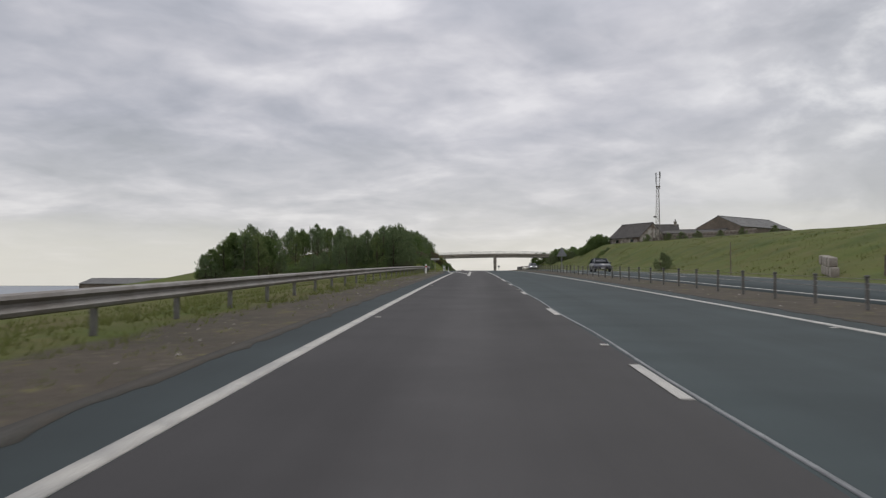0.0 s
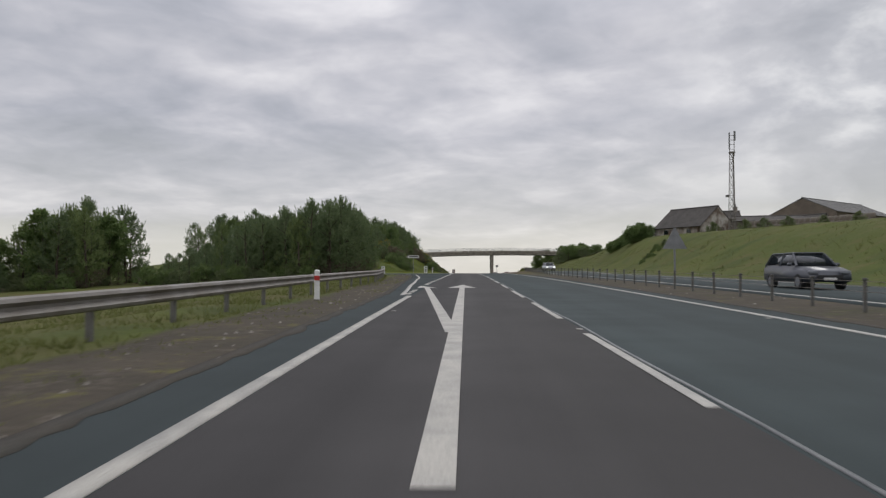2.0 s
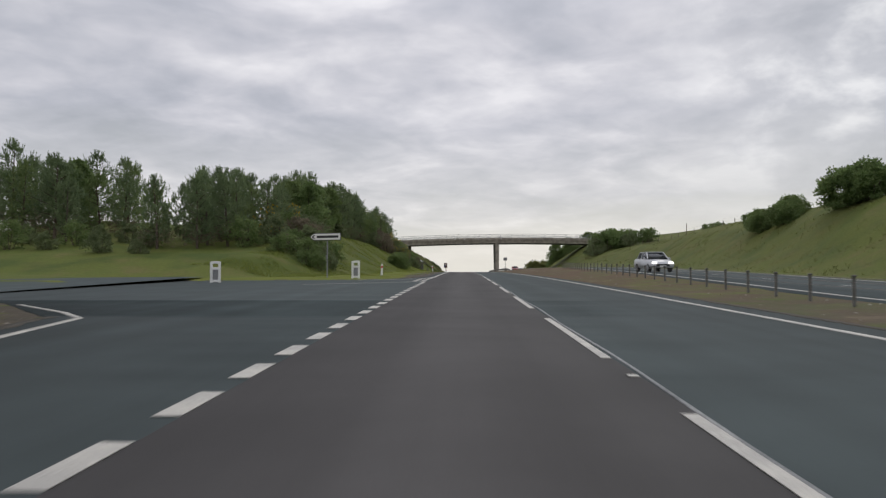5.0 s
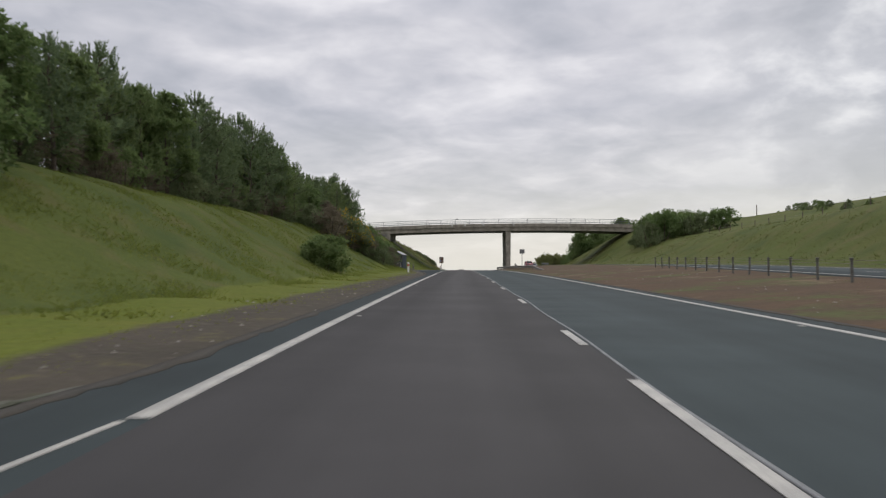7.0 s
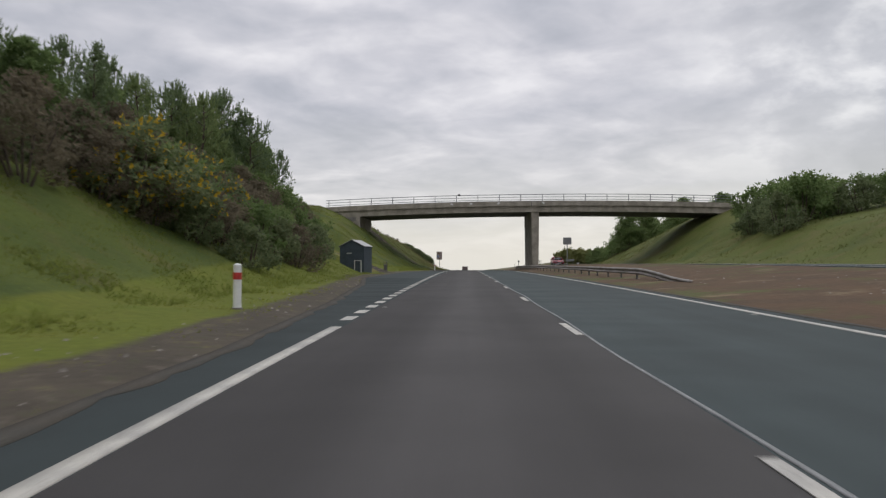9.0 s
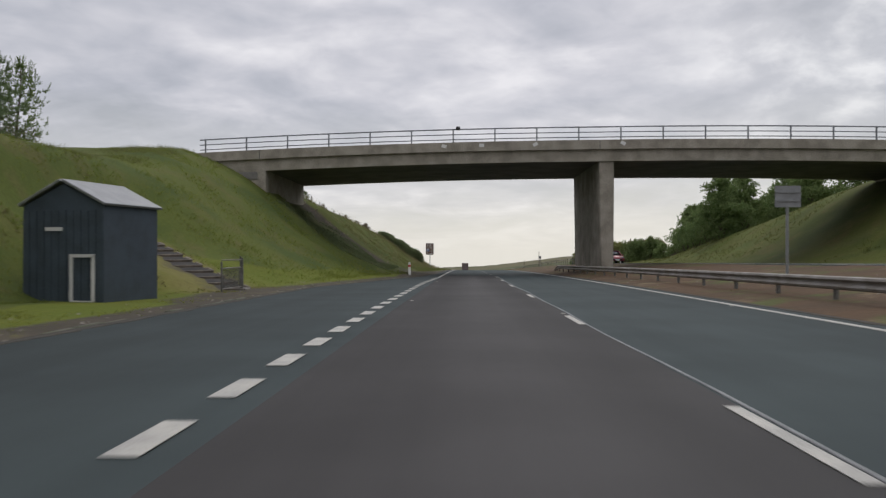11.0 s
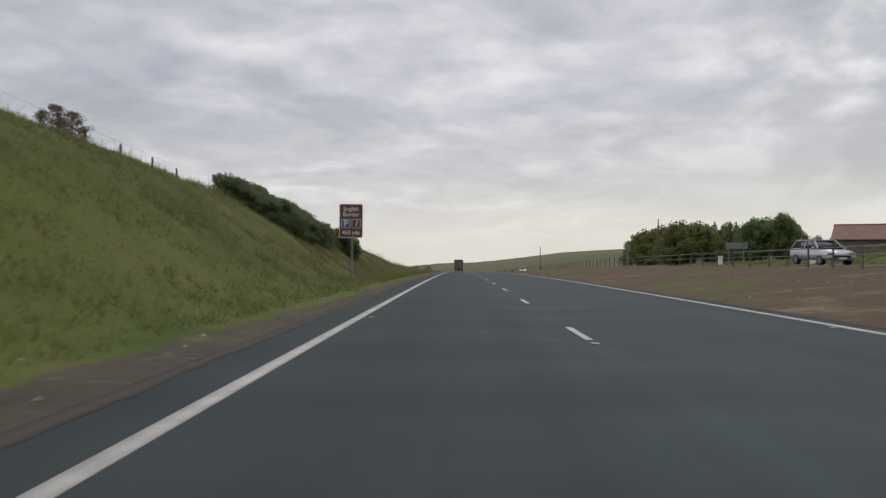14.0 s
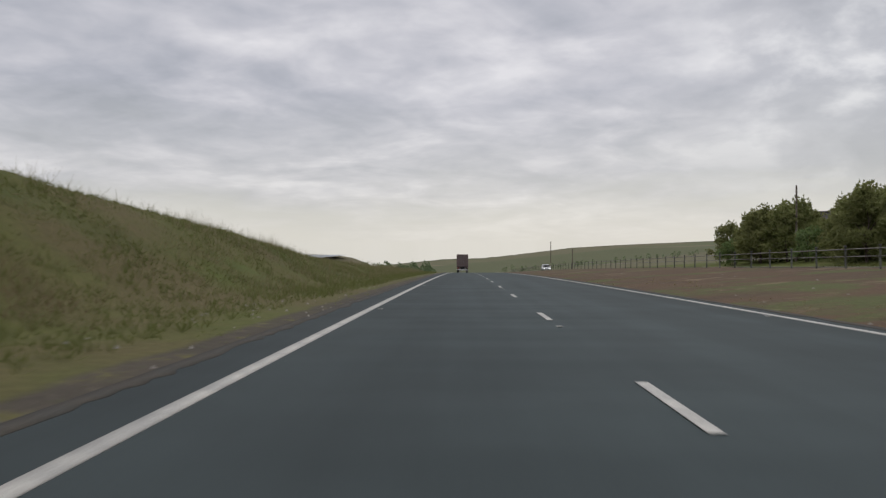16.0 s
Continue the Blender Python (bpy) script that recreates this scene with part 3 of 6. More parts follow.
build_ground()
sea = mesh_arrays("water", [(-4900, -900, -62), (-600, -900, -62), (-600, 4300, -62), (-4900, 4300, -62)], [(0, 1, 2, 3)], M_SEA)
tagged(sea, "grey-blue sea far below the land", "sea", kind="structure")

# ---------------------------------------------------------------- carriageways
def worn(s):
    """How far the asphalt's edge is broken away."""
    return 0.018 * math.sin(s * 1.9) + 0.018 * math.sin(s * 4.7 + 1.0) + 0.025 * math.sin(s * 0.63 + 2.0)


road = ribbon("road", lambda s: edge_left(s) - 0.06 + worn(s), lambda s: edge_right(s) + 0.05 + worn(s + 50), -140, 740, 0, M_ROAD, 0.5, 0.3)
tagged(road, "blue-grey asphalt dual carriageway with white markings", "road", kind="structure")


def ragged(s, k):
    """An uneven width, 0 to about 0.3 m."""
    return 0.14 + 0.13 * noise.noise((s * 0.8, k, 0)) + 0.10 * noise.noise((s * 3.1, k, 5.0))


for k, (x, turn, s0, s1) in enumerate(((edge_left, 1, -40, 143), (edge_left, 1, 177, 560), (edge_right, -1, -40, 560))):
    lo = (lambda s, x=x, turn=turn: x(s) - 0.1) if turn > 0 else (lambda s, x=x, k=k: x(s) - ragged(s, k))
    hi = (lambda s, x=x, k=k: x(s) + ragged(s, k)) if turn > 0 else (lambda s, x=x: x(s) + 0.1)
    ribbon("washed_soil", lo, hi, s0, s1, 0.005, M_DUST, 0.3, 0.005, road)["label"] = "soil washed over the road's edge"
lane = ribbon("resurfaced_lane", lambda s: -1.9, lambda s: LINE_MID(s) + 0.07, -140, 337, 0.004, M_LANE, 2.0, 0.004, road)
tagged(lane, "brown-grey resurfaced asphalt lane")
opp = ribbon("road_2", opp_left, lambda s: opp_left(s) + OPP_WIDTH, -140, 740, 0, M_ROAD, 2.0, 0.3, level=opp_level)
tagged(opp, "grey asphalt opposite carriageway beyond the central reserve", "road", kind="structure")


def side_road():
    """The minor road that leaves to the left and comes back at a junction."""
    bm = bmesh.new()
    n = 14
    for k in range(n):
        x0, x1 = -15.8 - k * 2.2, -15.8 - (k + 1) * 2.2
        b = lambda x: 4.5 * smooth01(-x, 14, 46)
        q = []
        for x, s in ((x0, 152 - b(x0)), (x1, 152 - b(x1)), (x1, 175 - 14 * smooth01(-x1, 14, 30) - b(x1)), (x0, 175 - 14 * smooth01(-x0, 14, 30) - b(x0))):
            q.append(bm.verts.new((x, float(s), ground_z(x, float(s)) + 0.07)))
        bm.faces.new(q[::-1])
    bmesh.ops.remove_doubles(bm, verts=bm.verts, dist=0.01)
    bmesh.ops.recalc_face_normals(bm, faces=bm.faces)
    return part("road_3", bm, M_ROAD)


tagged(side_road(), "grey asphalt side road leaving at the junction", "road", kind="structure")


def line(name, x, s0, s1, width=0.16, lift=0.009, level=None, parent=road, mat=M_PAINT):
    f = x if callable(x) else (lambda s: x)
    return ribbon(name, lambda s: f(s) - width / 2, lambda s: f(s) + width / 2, s0, s1, lift, mat, 1.5, lift, parent, level)


slip = lin((55, -2.0), (76, -2.26), (82, -2.52), (88, -2.84), (95, -3.1), (99.5, -3.34), (105, -3.6), (109, -3.72), (113, -3.98), (119.2, -4.42), (128.5, -5.2), (135, -5.75), (143, -7.3), (147, -11))
line("edge_line", LINE_LEFT, -140, 76, 0.17)
line("edge_line", slip, 76.6, 147, 0.16)
line("edge_line", LINE_LEFT, 166, 170, 0.17)
line("edge_line", LINE_LEFT, 184.9, 243.2, 0.17)
line("edge_line", lin((174.4, -6.4), (175.9, -4.4), (178, -3.2), (180, -2.5), (184.8, -2.08)), 174.4, 184.8, 0.06)
line("edge_line", lin((164.4, -7.6), (168.6, -3.7), (170.2, -2.15)), 164.4, 170.2, 0.08)
line("edge_line", LINE_LEFT, 329.7, 690, 0.17)
line("edge_line", LINE_RIGHT, -140, 690, 0.16)
line("edge_line", lambda s: opp_left(s) + 0.75, -140, 735, 0.18, 0.009, opp_level, opp)
line("edge_line", lambda s: opp_left(s) + 7.9, -140, 735, 0.18, 0.009, opp_level, opp)
line("joint_seam", lambda s: LINE_MID(s) + 0.11 + 0.025 * math.sin(s * 0.7) + 0.02 * math.sin(s * 0.23), -140, 337, 0.04, 0.008, None, road, M_SEAM)


def dash_mesh(length, width):
    bm = bmesh.new()
    box(bm, (0, length / 2, 0), (width, length, 0.006))
    me = bpy.data.meshes.new("lane_dash")
    bm.to_mesh(me)
    bm.free()
    me.materials.append(M_PAINT)
    return me


def dashes(length, width, x, starts, parent=road, lift=0.009, level=None, name="lane_dash"):
    me = dash_mesh(length, width)
    for s in starts:
        ob = new(name, me)
        ob.parent = parent
        dz = level(s) if level else 0
        tilt = math.degrees(math.atan2(rz(s + length) - rz(s), length))
        xx = x(s) if callable(x) else x
        turn = -math.degrees(math.atan2((x(s + length) if callable(x) else x) - xx, length))
        ob.matrix_basis = pose(xx, s, rz(s) + lift + dz, tilt, 0, turn)


dashes(1.9, 0.11, LINE_MID, [5.9 + 8.9 * k for k in range(-14, 4)])
dashes(5.8, 0.11, LINE_MID, [38.95, 48.1] + [57.05 + 8.87 * k for k in range(14)] + [180.8])
dashes(1.9, 0.11, LINE_MID, [189.35] + [198.4 + 8.76 * k for k in range(5)] + [242.0 + 8.85 * k for k in range(11)] + [342.2])
dashes(2.0, 0.11, LINE_MID, [352.1, 361.0, 370.0] + [379.2 + 9.15 * k for k in range(34)])
dashes(0.95, 0.2, lin((76, -2.16), (96, -2.13), (106, -2.0), (170, -2.0)), [77.1 + 1.72 * k for k in range(3)] + [89.2 + 1.71 * k for k in range(47)])
dashes(0.5, 0.24, lin((170, -2.19), (176, -2.16), (183, -2.03)), [170.55 + 0.86 * k for k in range(15)])
dashes(0.5, 0.24, lin((170, -2.63), (177, -2.6), (181, -2.45)), [170.6 + 0.86 * k for k in range(11)])
dashes(0.9, 0.22, lin((244, -2.05), (300, -2.33), (317, -2.31), (331, -2.02)), [244.45 + 1.758 * k for k in range(32)] + [300.72 + 1.82 * k for k in range(16)])
dashes(2.0, 0.11, lambda s: opp_left(s) + 4.3, [-130 + 9 * k for k in range(94)], opp, 0.009, opp_level)
dashes(0.12, 0.10, LINE_MID, [9.5 + 18 * k for k in range(-7, 35)], road, 0.014, None, "road_stud")
dashes(0.12, 0.10, LINE_LEFT + 0.25, [14 + 18 * k for k in range(-7, 35) if not 70 < 14 + 18 * k < 190], road, 0.014, None, "road_stud")
dashes(0.12, 0.10, lambda s: LINE_RIGHT(s) - 0.25, [12 + 18 * k for k in range(-7, 35)], road, 0.014, None, "road_stud")


def arrow(x0, s0, xb, sb, x1, s1, stem, head_w, name="turn_arrow"):
    """A long painted arrow: its stem from x0, s0 to xb, sb, its tip at x1, s1."""
    bm = bmesh.new()
    n = 12
    xs = lambda s: x0 + (xb - x0) * (s - s0) / (sb - s0)
    last = None
    for k in range(n + 1):
        s = s0 + (sb - s0) * k / n
        row = [bm.verts.new((xs(s) + d * stem / 2, s, rz(s) + 0.012)) for d in (-1, 1)]
        if last:
            bm.faces.new((last[0], last[1], row[1], row[0]))
        last = row
    bm.faces.new([bm.verts.new((x, s, rz(s) + 0.012)) for x, s in ((xs(sb) - head_w / 2, sb), (xs(sb) + head_w / 2, sb), (x1, s1))])
    return part(name, bm, M_PAINT, road)


arrow(-0.31, 55, -0.31, 84.05, -0.31, 89.0, 0.22, 1.22)
arrow(-0.36, 63.0, -1.83, 84.0, -2.33, 87.2, 0.22, 0.82)

# ---------------------------------------------------------------- the bridge over the road
BR0, BR1 = 336.6, 349.8
BZ = rz(343) + 0.15


def deck_drop(x):
    return 0.0008 * (x - 9) ** 2 - (0.012 if x > 9 else 0.006) * (x - 9)


def deck_piece(name, x0, x1, y0, y1, zlo, zhi, mat, parent, label="", step=1.5):
    """A piece of the deck that follows its arched line from x0 to x1."""
    bm = bmesh.new()
    xs = np.append(np.arange(x0, x1, step), x1)
    last = None
    for x in xs:
        d = float(deck_drop(x))
        row = [bm.verts.new((x, y, BZ + z - d)) for y, z in ((y0, zlo), (y0, zhi), (y1, zhi), (y1, zlo))]
        if last:
            for k in range(4):
                bm.faces.new((last[k], last[(k + 1) % 4], row[(k + 1) % 4], row[k]))
        else:
            bm.faces.new(row)
        last = row
    bm.faces.new(last[::-1])
    bmesh.ops.recalc_face_normals(bm, faces=bm.faces)
    return part(name, bm, mat, parent, label)


def bridge():
    b = empty("road_bridge", pose(0, 0, 0))
    tagged(b, "grey concrete road bridge on one broad pier", "bridge")
    # the slab is darker concrete than its edge beams
    deck_piece("deck_slab", -24, 46, BR0 + 0.5, BR1 - 0.5, 8.18, 9.0, M_CONC_DARK, b, "dark concrete underside")
    for y0, y1, yo0, yo1 in ((BR0 + 0.12, BR0 + 0.5, BR0 - 0.1, BR0 + 0.6), (BR1 - 0.5, BR1 - 0.12, BR1 - 0.6, BR1 + 0.1)):
        deck_piece("edge_beam", -24, 46, y0, y1, 8.15, 8.99, M_CONC, b)
        deck_piece("parapet_coping", -25, 47, yo0, yo1, 8.99, 9.66, M_CONC, b, "pale concrete coping with paper notices")
    # the pier, leaning in a little towards its foot
    bm = bmesh.new()
    prism(bm, [(9.28, 8.2), (10.36, 8.2), (10.28, -0.6), (9.42, -0.6)], BR0 + 0.25, BR1 - 0.25)
    bmesh.ops.translate(bm, verts=bm.verts, vec=(0, 0, BZ))
    es = [e for e in bm.edges if abs(e.verts[0].co.z - e.verts[1].co.z) > 5]
    bmesh.ops.bevel(bm, geom=es, offset=0.08, segments=1, affect="EDGES")
    part("pier", bm, M_CONC, b, "broad board-marked concrete pier")
    for k, y in enumerate(np.linspace(BR0 + 0.9, BR1 - 0.9, 9)):
        bm = bmesh.new()
        prism(bm, [(9.265, 7.7), (9.3, 7.7), (9.42, -0.4), (9.395, -0.4)], y - 0.03, y + 0.03)
        bmesh.ops.translate(bm, verts=bm.verts, vec=(0, 0, BZ))
        part("board_mark", bm, M_CONC, b)
    for x in (-15.2, 9.27):
        bm = bmesh.new()
        z = BZ - float(deck_drop(x))
        box(bm, (x, BR0 - 0.1, z + 9.33), (0.035, 0.03, 0.66))
        part("expansion_joint", bm, M_BLACK, b)
    # abutments, a wall at the head of each slope
    for x0, x1, top in ((-24.0, -14.8, 7.5), (35.6, 45.0, 7.95)):
        bm = bmesh.new()
        box(bm, ((x0 + x1) / 2, (BR0 + BR1) / 2, BZ + top - 2.2), (x1 - x0, BR1 - BR0 - 0.3, 5.0), bevel=0.05)
        part("abutment", bm, M_CONC, b)
        bm = bmesh.new()
        box(bm, ((x0 + x1) / 2, BR0 + 0.1, BZ + top - 0.3), (x1 - x0 - 1.2, 0.12, 0.5), bevel=0.02)
        part("bearing_shelf", bm, M_CONC_DARK, b)
    # three rails on posts along both edges
    for y in (BR0 + 0.12, BR1 - 0.12):
        x = -19.2
        while x < 46:
            bm = bmesh.new()
            z = BZ + 9.66 - float(deck_drop(x))
            box(bm, (x, y, z + 0.5), (0.09, 0.12, 1.0), bevel=0.01)
            part("parapet_post", bm, M_RAIL, b)
            x += 3.0
        for h, t in ((0.22, 0.06), (0.58, 0.06), (0.95, 0.08)):
            deck_piece("parapet_rail", -19.6, 46.5, y - t / 2, y + t / 2, 9.66 + h - t / 2, 9.66 + h + t / 2, M_RAIL, b)
    # paper notices on the coping
    for x, tilt in ((-1.85, 15), (0.84, 2), (4.68, -30), (10.92, 30)):
        bm = bmesh.new()
        box(bm, (x, BR0 - 0.115, BZ + 9.4 - float(deck_drop(x))), (0.36, 0.015, 0.24), Matrix.Rotation(radians(tilt), 3, "Y"))
        part("notice", bm, M_SIGN_WHITE, b, "small white paper notice")
    bm = bmesh.new()
    box(bm, (-0.85, BR0 + 0.12, BZ + 10.55), (0.3, 0.2, 0.26), bevel=0.03)
    part("sensor_box", bm, M_BLACK, b, "small black box on the top rail")
    # pavement of the lane that it carries
    deck_piece("carriageway", -24, 46, BR0 + 0.6, BR1 - 0.6, 9.0, 9.12, M_ROAD, b)
    return b


bridge()


def rock_mesh(seed, size, mat):
    """A low-poly broken stone."""
    r = random.Random(seed)
    bm = bmesh.new()
    bmesh.ops.create_icosphere(bm, subdivisions=1, radius=size)
    squash = (r.uniform(0.9, 1.5), r.uniform(0.7, 1.1), r.uniform(0.4, 0.6))
    for v in bm.verts:
        v.co = Vector(c * q * r.uniform(0.75, 1.2) for c, q in zip(v.co, squash))
    me = bpy.data.meshes.new("stone")
    bm.to_mesh(me)
    bm.free()
    me.materials.append(mat)
    return me


def stone_apron():
    """Rough stones on the washed-out slope under the deck, thickest along its far edge."""
    b = empty("stone_apron", pose(-10.5, 345.0, ground_z(-10.5, 345.0)))
    tagged(b, "rough grey stones on the bare slope under the bridge", "stones")
    r = random.Random(8)
    o = b.matrix_basis.translation
    kinds = [rock_mesh(60 + k, 0.05 + 0.014 * k, M_GULLY) for k in range(6)]
    spots = [(-15.0 + 8.0 * r.random() ** 1.2, 349.9 + r.gauss(0, 0.22)) for _ in range(210)]
    spots += [(r.uniform(-13.6, -5.2), r.uniform(344, 349.6)) for _ in range(70)]
    for x, s in spots:
        ob = new("stone", r.choice(kinds))
        ob.parent = b
        ob.matrix_basis = pose(x - o.x, s - o.y, ground_z(x, s) - o.z + r.uniform(-0.06, -0.01), r.uniform(-20, 20), r.uniform(-10, 40), r.uniform(0, 360))


stone_apron()

# ---------------------------------------------------------------- safety fences


def beam_profile(bm, pts, mat=None):
    """A double-wave steel beam swept along points (x, s, z of its middle)."""
    prof = [(0.0, -0.155), (0.05, -0.13), (0.07, -0.08), (0.0, -0.02), (0.0, 0.02), (0.07, 0.08), (0.05, 0.13), (0.0, 0.155)]
    last = None
    n = len(pts)
    for i, (x, s, z) in enumerate(pts):
        a, c = pts[max(i - 1, 0)], pts[min(i + 1, n - 1)]
        d = Vector((c[0] - a[0], c[1] - a[1], 0)).normalized()
        nrm = Vector((d.y, -d.x, 0))
        row = [bm.verts.new(Vector((x, s, z)) + nrm * p + Vector((0, 0, q))) for p, q in prof]
        row += [bm.verts.new(Vector((x, s, z)) + nrm * (p - 0.012) + Vector((0, 0, q))) for p, q in prof[::-1]]
        if last:
            m = len(row)
            for k in range(m):
                bm.faces.new((last[k], last[(k + 1) % m], row[(k + 1) % m], row[k]))
        last = row
    bmesh.ops.recalc_face_normals(bm, faces=bm.faces)


def beam_fence(label, xline, s0, s1, height, face, dip0=False, dip1=False, spacing=3.2):
    b = empty("crash_barrier")
    tagged(b, label, "crash barrier", "crash barriers")
    ss = np.arange(s0, s1 + 0.01, 1.0)

    def mid(s):
        z = height
        if dip0:
            z -= 0.42 * (1 - float(smooth01(s, s0, s0 + 7)))
        if dip1:
            z -= 0.42 * float(smooth01(s, s1 - 7, s1))
        return z
    bm = bmesh.new()
    pts = [(xline(s), s, rz(s) + mid(s)) for s in (ss if face > 0 else ss[::-1])]
    beam_profile(bm, pts)
    part("beam", bm, M_STEEL, b)
    bm = bmesh.new()
    box(bm, (0, 0, -0.35), (0.09, 0.11, 1.0), bevel=0.01)
    me = bpy.data.meshes.new("post")
    bm.to_mesh(me)
    bm.free()
    me.materials.append(M_POST)
    for s in np.arange(s0 + 0.8, s1, spacing):
        p = new("post", me)
        p.parent = b
        p.matrix_basis = pose(xline(s) - face * 0.09, s, rz(s) + mid(s))
    return b


fence_left = lin((-60, -5.6), (98, -5.65), (120, -7.6), (132, -9.3), (139.6, -10.9))
beam_fence("weathered steel crash barrier along the verge", fence_left, -60, 139.6, 0.52, 1, dip1=True)
fence_mid = lin((261, 9.0), (268, 8.35), (276, 8.1), (350, 8.1), (360, 8.7))
beam_fence("steel crash barrier guarding the bridge pier, ends ramped down", fence_mid, 261, 359, 0.55, -1, True, True)


def rope_fence(label, xline, s0, s1, level, tall=0.68, spacing=2.45, mat=None, rails=((0.02, 0.007), (0.12, 0.007), (0.24, 0.007)), name="wire_rope"):
    b = empty("wire_rope_fence")
    tagged(b, label, "safety fence", "wire rope fences")
    bm = bmesh.new()
    box(bm, (0, 0, tall / 2 - 0.1), (0.075, 0.05, tall + 0.2), bevel=0.008)
    me = bpy.data.meshes.new("post")
    bm.to_mesh(me)
    bm.free()
    me.materials.append(mat or M_POST)
    bm = bmesh.new()
    box(bm, (0, 0, tall + 0.03), (0.10, 0.09, 0.06), bevel=0.015)
    cap = bpy.data.meshes.new("cap")
    bm.to_mesh(cap)
    bm.free()
    cap.materials.append(M_POST)
    for s in np.arange(s0, s1, spacing):
        p = new("post", me)
        p.parent = b
        p.matrix_basis = pose(xline(s), s, rz(s) + level(s), random.uniform(-1.5, 1.5), random.uniform(-1.5, 1.5))
        c = new("cap", cap)
        c.parent = p
    for down, thick in rails:
        h = tall - down
        bm = bmesh.new()
        ss = np.append(np.arange(s0, s1, 6.0), s1)
        run(bm, [(xline(a), a, rz(a) + level(a) + h) for a in ss], thick)
        part(name, bm, M_STEEL, b)
    return b


rope_x = lambda s: min(opp_left(s) - 1.25, 8.4 + max(0, (s - 120) * 0.06))
rope_level = lambda s: float(land(np.array([rope_x(s)]), np.array([s]))[0]) - rz(s)
rope_fence("wire rope safety fence on dark steel posts in the central reserve", rope_x, -40, 236, rope_level)
rope_x2 = lambda s: opp_left(s) - 1.0
rope_level2 = lambda s: float(land(np.array([rope_x2(s)]), np.array([s]))[0]) - rz(s)
rope_fence("grey rail fence on tall weathered posts above red earth", rope_x2, 366, 640, rope_level2, 0.95, 2.8, M_GREY_WOOD, ((0.1, 0.026), (0.42, 0.02)), "rail")

# ---------------------------------------------------------------- posts and signs


def marker_post(x, s, label):
    g = ground_z(x, s)
    b = empty("marker_post", pose(x, s, g, random.uniform(-2, 2), random.uniform(-2, 2), 0))
    tagged(b, label, "marker post", "marker posts")
    bm = bmesh.new()
    tube(bm, (0, 0, -0.2), (0, 0, 0.88), 0.085, 0.08, 14)
    bmesh.ops.create_uvsphere(bm, u_segments=14, v_segments=7, radius=0.082, matrix=Matrix.Translation((0, 0, 0.88)) @ Matrix.Diagonal((1, 1, 0.55, 1)))
    part("shaft", bm, M_WHITE, b, smooth=False)
    bm = bmesh.new()
    tube(bm, (0, 0, 0.60), (0, 0, 0.74), 0.088, 0.087, 14)
    part("reflector_band", bm, M_RED, b, "red reflective band")
    bm = bmesh.new()
    tube(bm, (0, 0, -0.05), (0, 0, 0.03), 0.12, 0.11, 12)
    part("foot", bm, M_KERB, b)


for x, s in ((-4.65, 74.0), (-6.2, 187.0), (-4.55, 246.3), (-4.15, 334.2)):
    marker_post(x, s, "white plastic marker post with a red band on the verge")


def white_frame_board(x, s, turn):
    b = empty("junction_marker", pose(x, s, ground_z(x, s), 0, 0, turn))
    tagged(b, "white hollow board marking the side road's mouth", "junction marker", "junction markers")
    for dx in (-0.21, 0.21):
        bm = bmesh.new()
        box(bm, (dx, 0, 0.5), (0.13, 0.08, 1.3), bevel=0.01)
        part("upright", bm, M_WHITE, b)
    for z in (0.12, 0.78, 1.1):
        bm = bmesh.new()
        box(bm, (0, 0, z), (0.30, 0.07, 0.13), bevel=0.01)
        part("crosspiece", bm, M_WHITE, b)
    bm = bmesh.new()
    box(bm, (0, 0.0, 0.45), (0.28, 0.03, 0.54))
    part("panel", bm, M_SIGN_BACK, b, "grey inset panel")


white_frame_board(-13.0, 168.0, 10)
white_frame_board(-6.9, 177.6, 0)


def rounded_plate(bm, w, h, r, y0, y1, z):
    pts = []
    for cx, cz, a0 in ((w / 2 - r, h / 2 - r, 0), (-w / 2 + r, h / 2 - r, 90), (-w / 2 + r, -h / 2 + r, 180), (w / 2 - r, -h / 2 + r, 270)):
        for k in range(5):
            a = radians(a0 + k * 22.5)
            pts.append((cx + r * math.cos(a), z + cz + r * math.sin(a)))
    prism(bm, pts, y0, y1)


def words(text, size, x, y, z, mat, parent, name="lettering", shear=0.0, bold=0.0):
    cu = bpy.data.curves.new(name, "FONT")
    cu.body, cu.size, cu.align_x, cu.align_y, cu.extrude, cu.shear, cu.offset = text, size, "CENTER", "CENTER", 0.002, shear, bold
    tmp = new("tmp", cu)
    dg = bpy.context.evaluated_depsgraph_get()
    me = bpy.data.meshes.new_from_object(tmp.evaluated_get(dg))
    bpy.data.objects.remove(tmp)
    me.materials.clear()
    me.materials.append(mat)
    ob = new(name, me)
    ob.parent = parent
    ob.matrix_basis = pose(x, y, z, 90, 0, 0)
    return ob


def pole(x, y, z0, z1, r, parent, name="pole", mat=M_SIGN_BACK):
    bm = bmesh.new()
    tube(bm, (x, y, z0), (x, y, z1), r, r, 12)
    return part(name, bm, mat, parent)


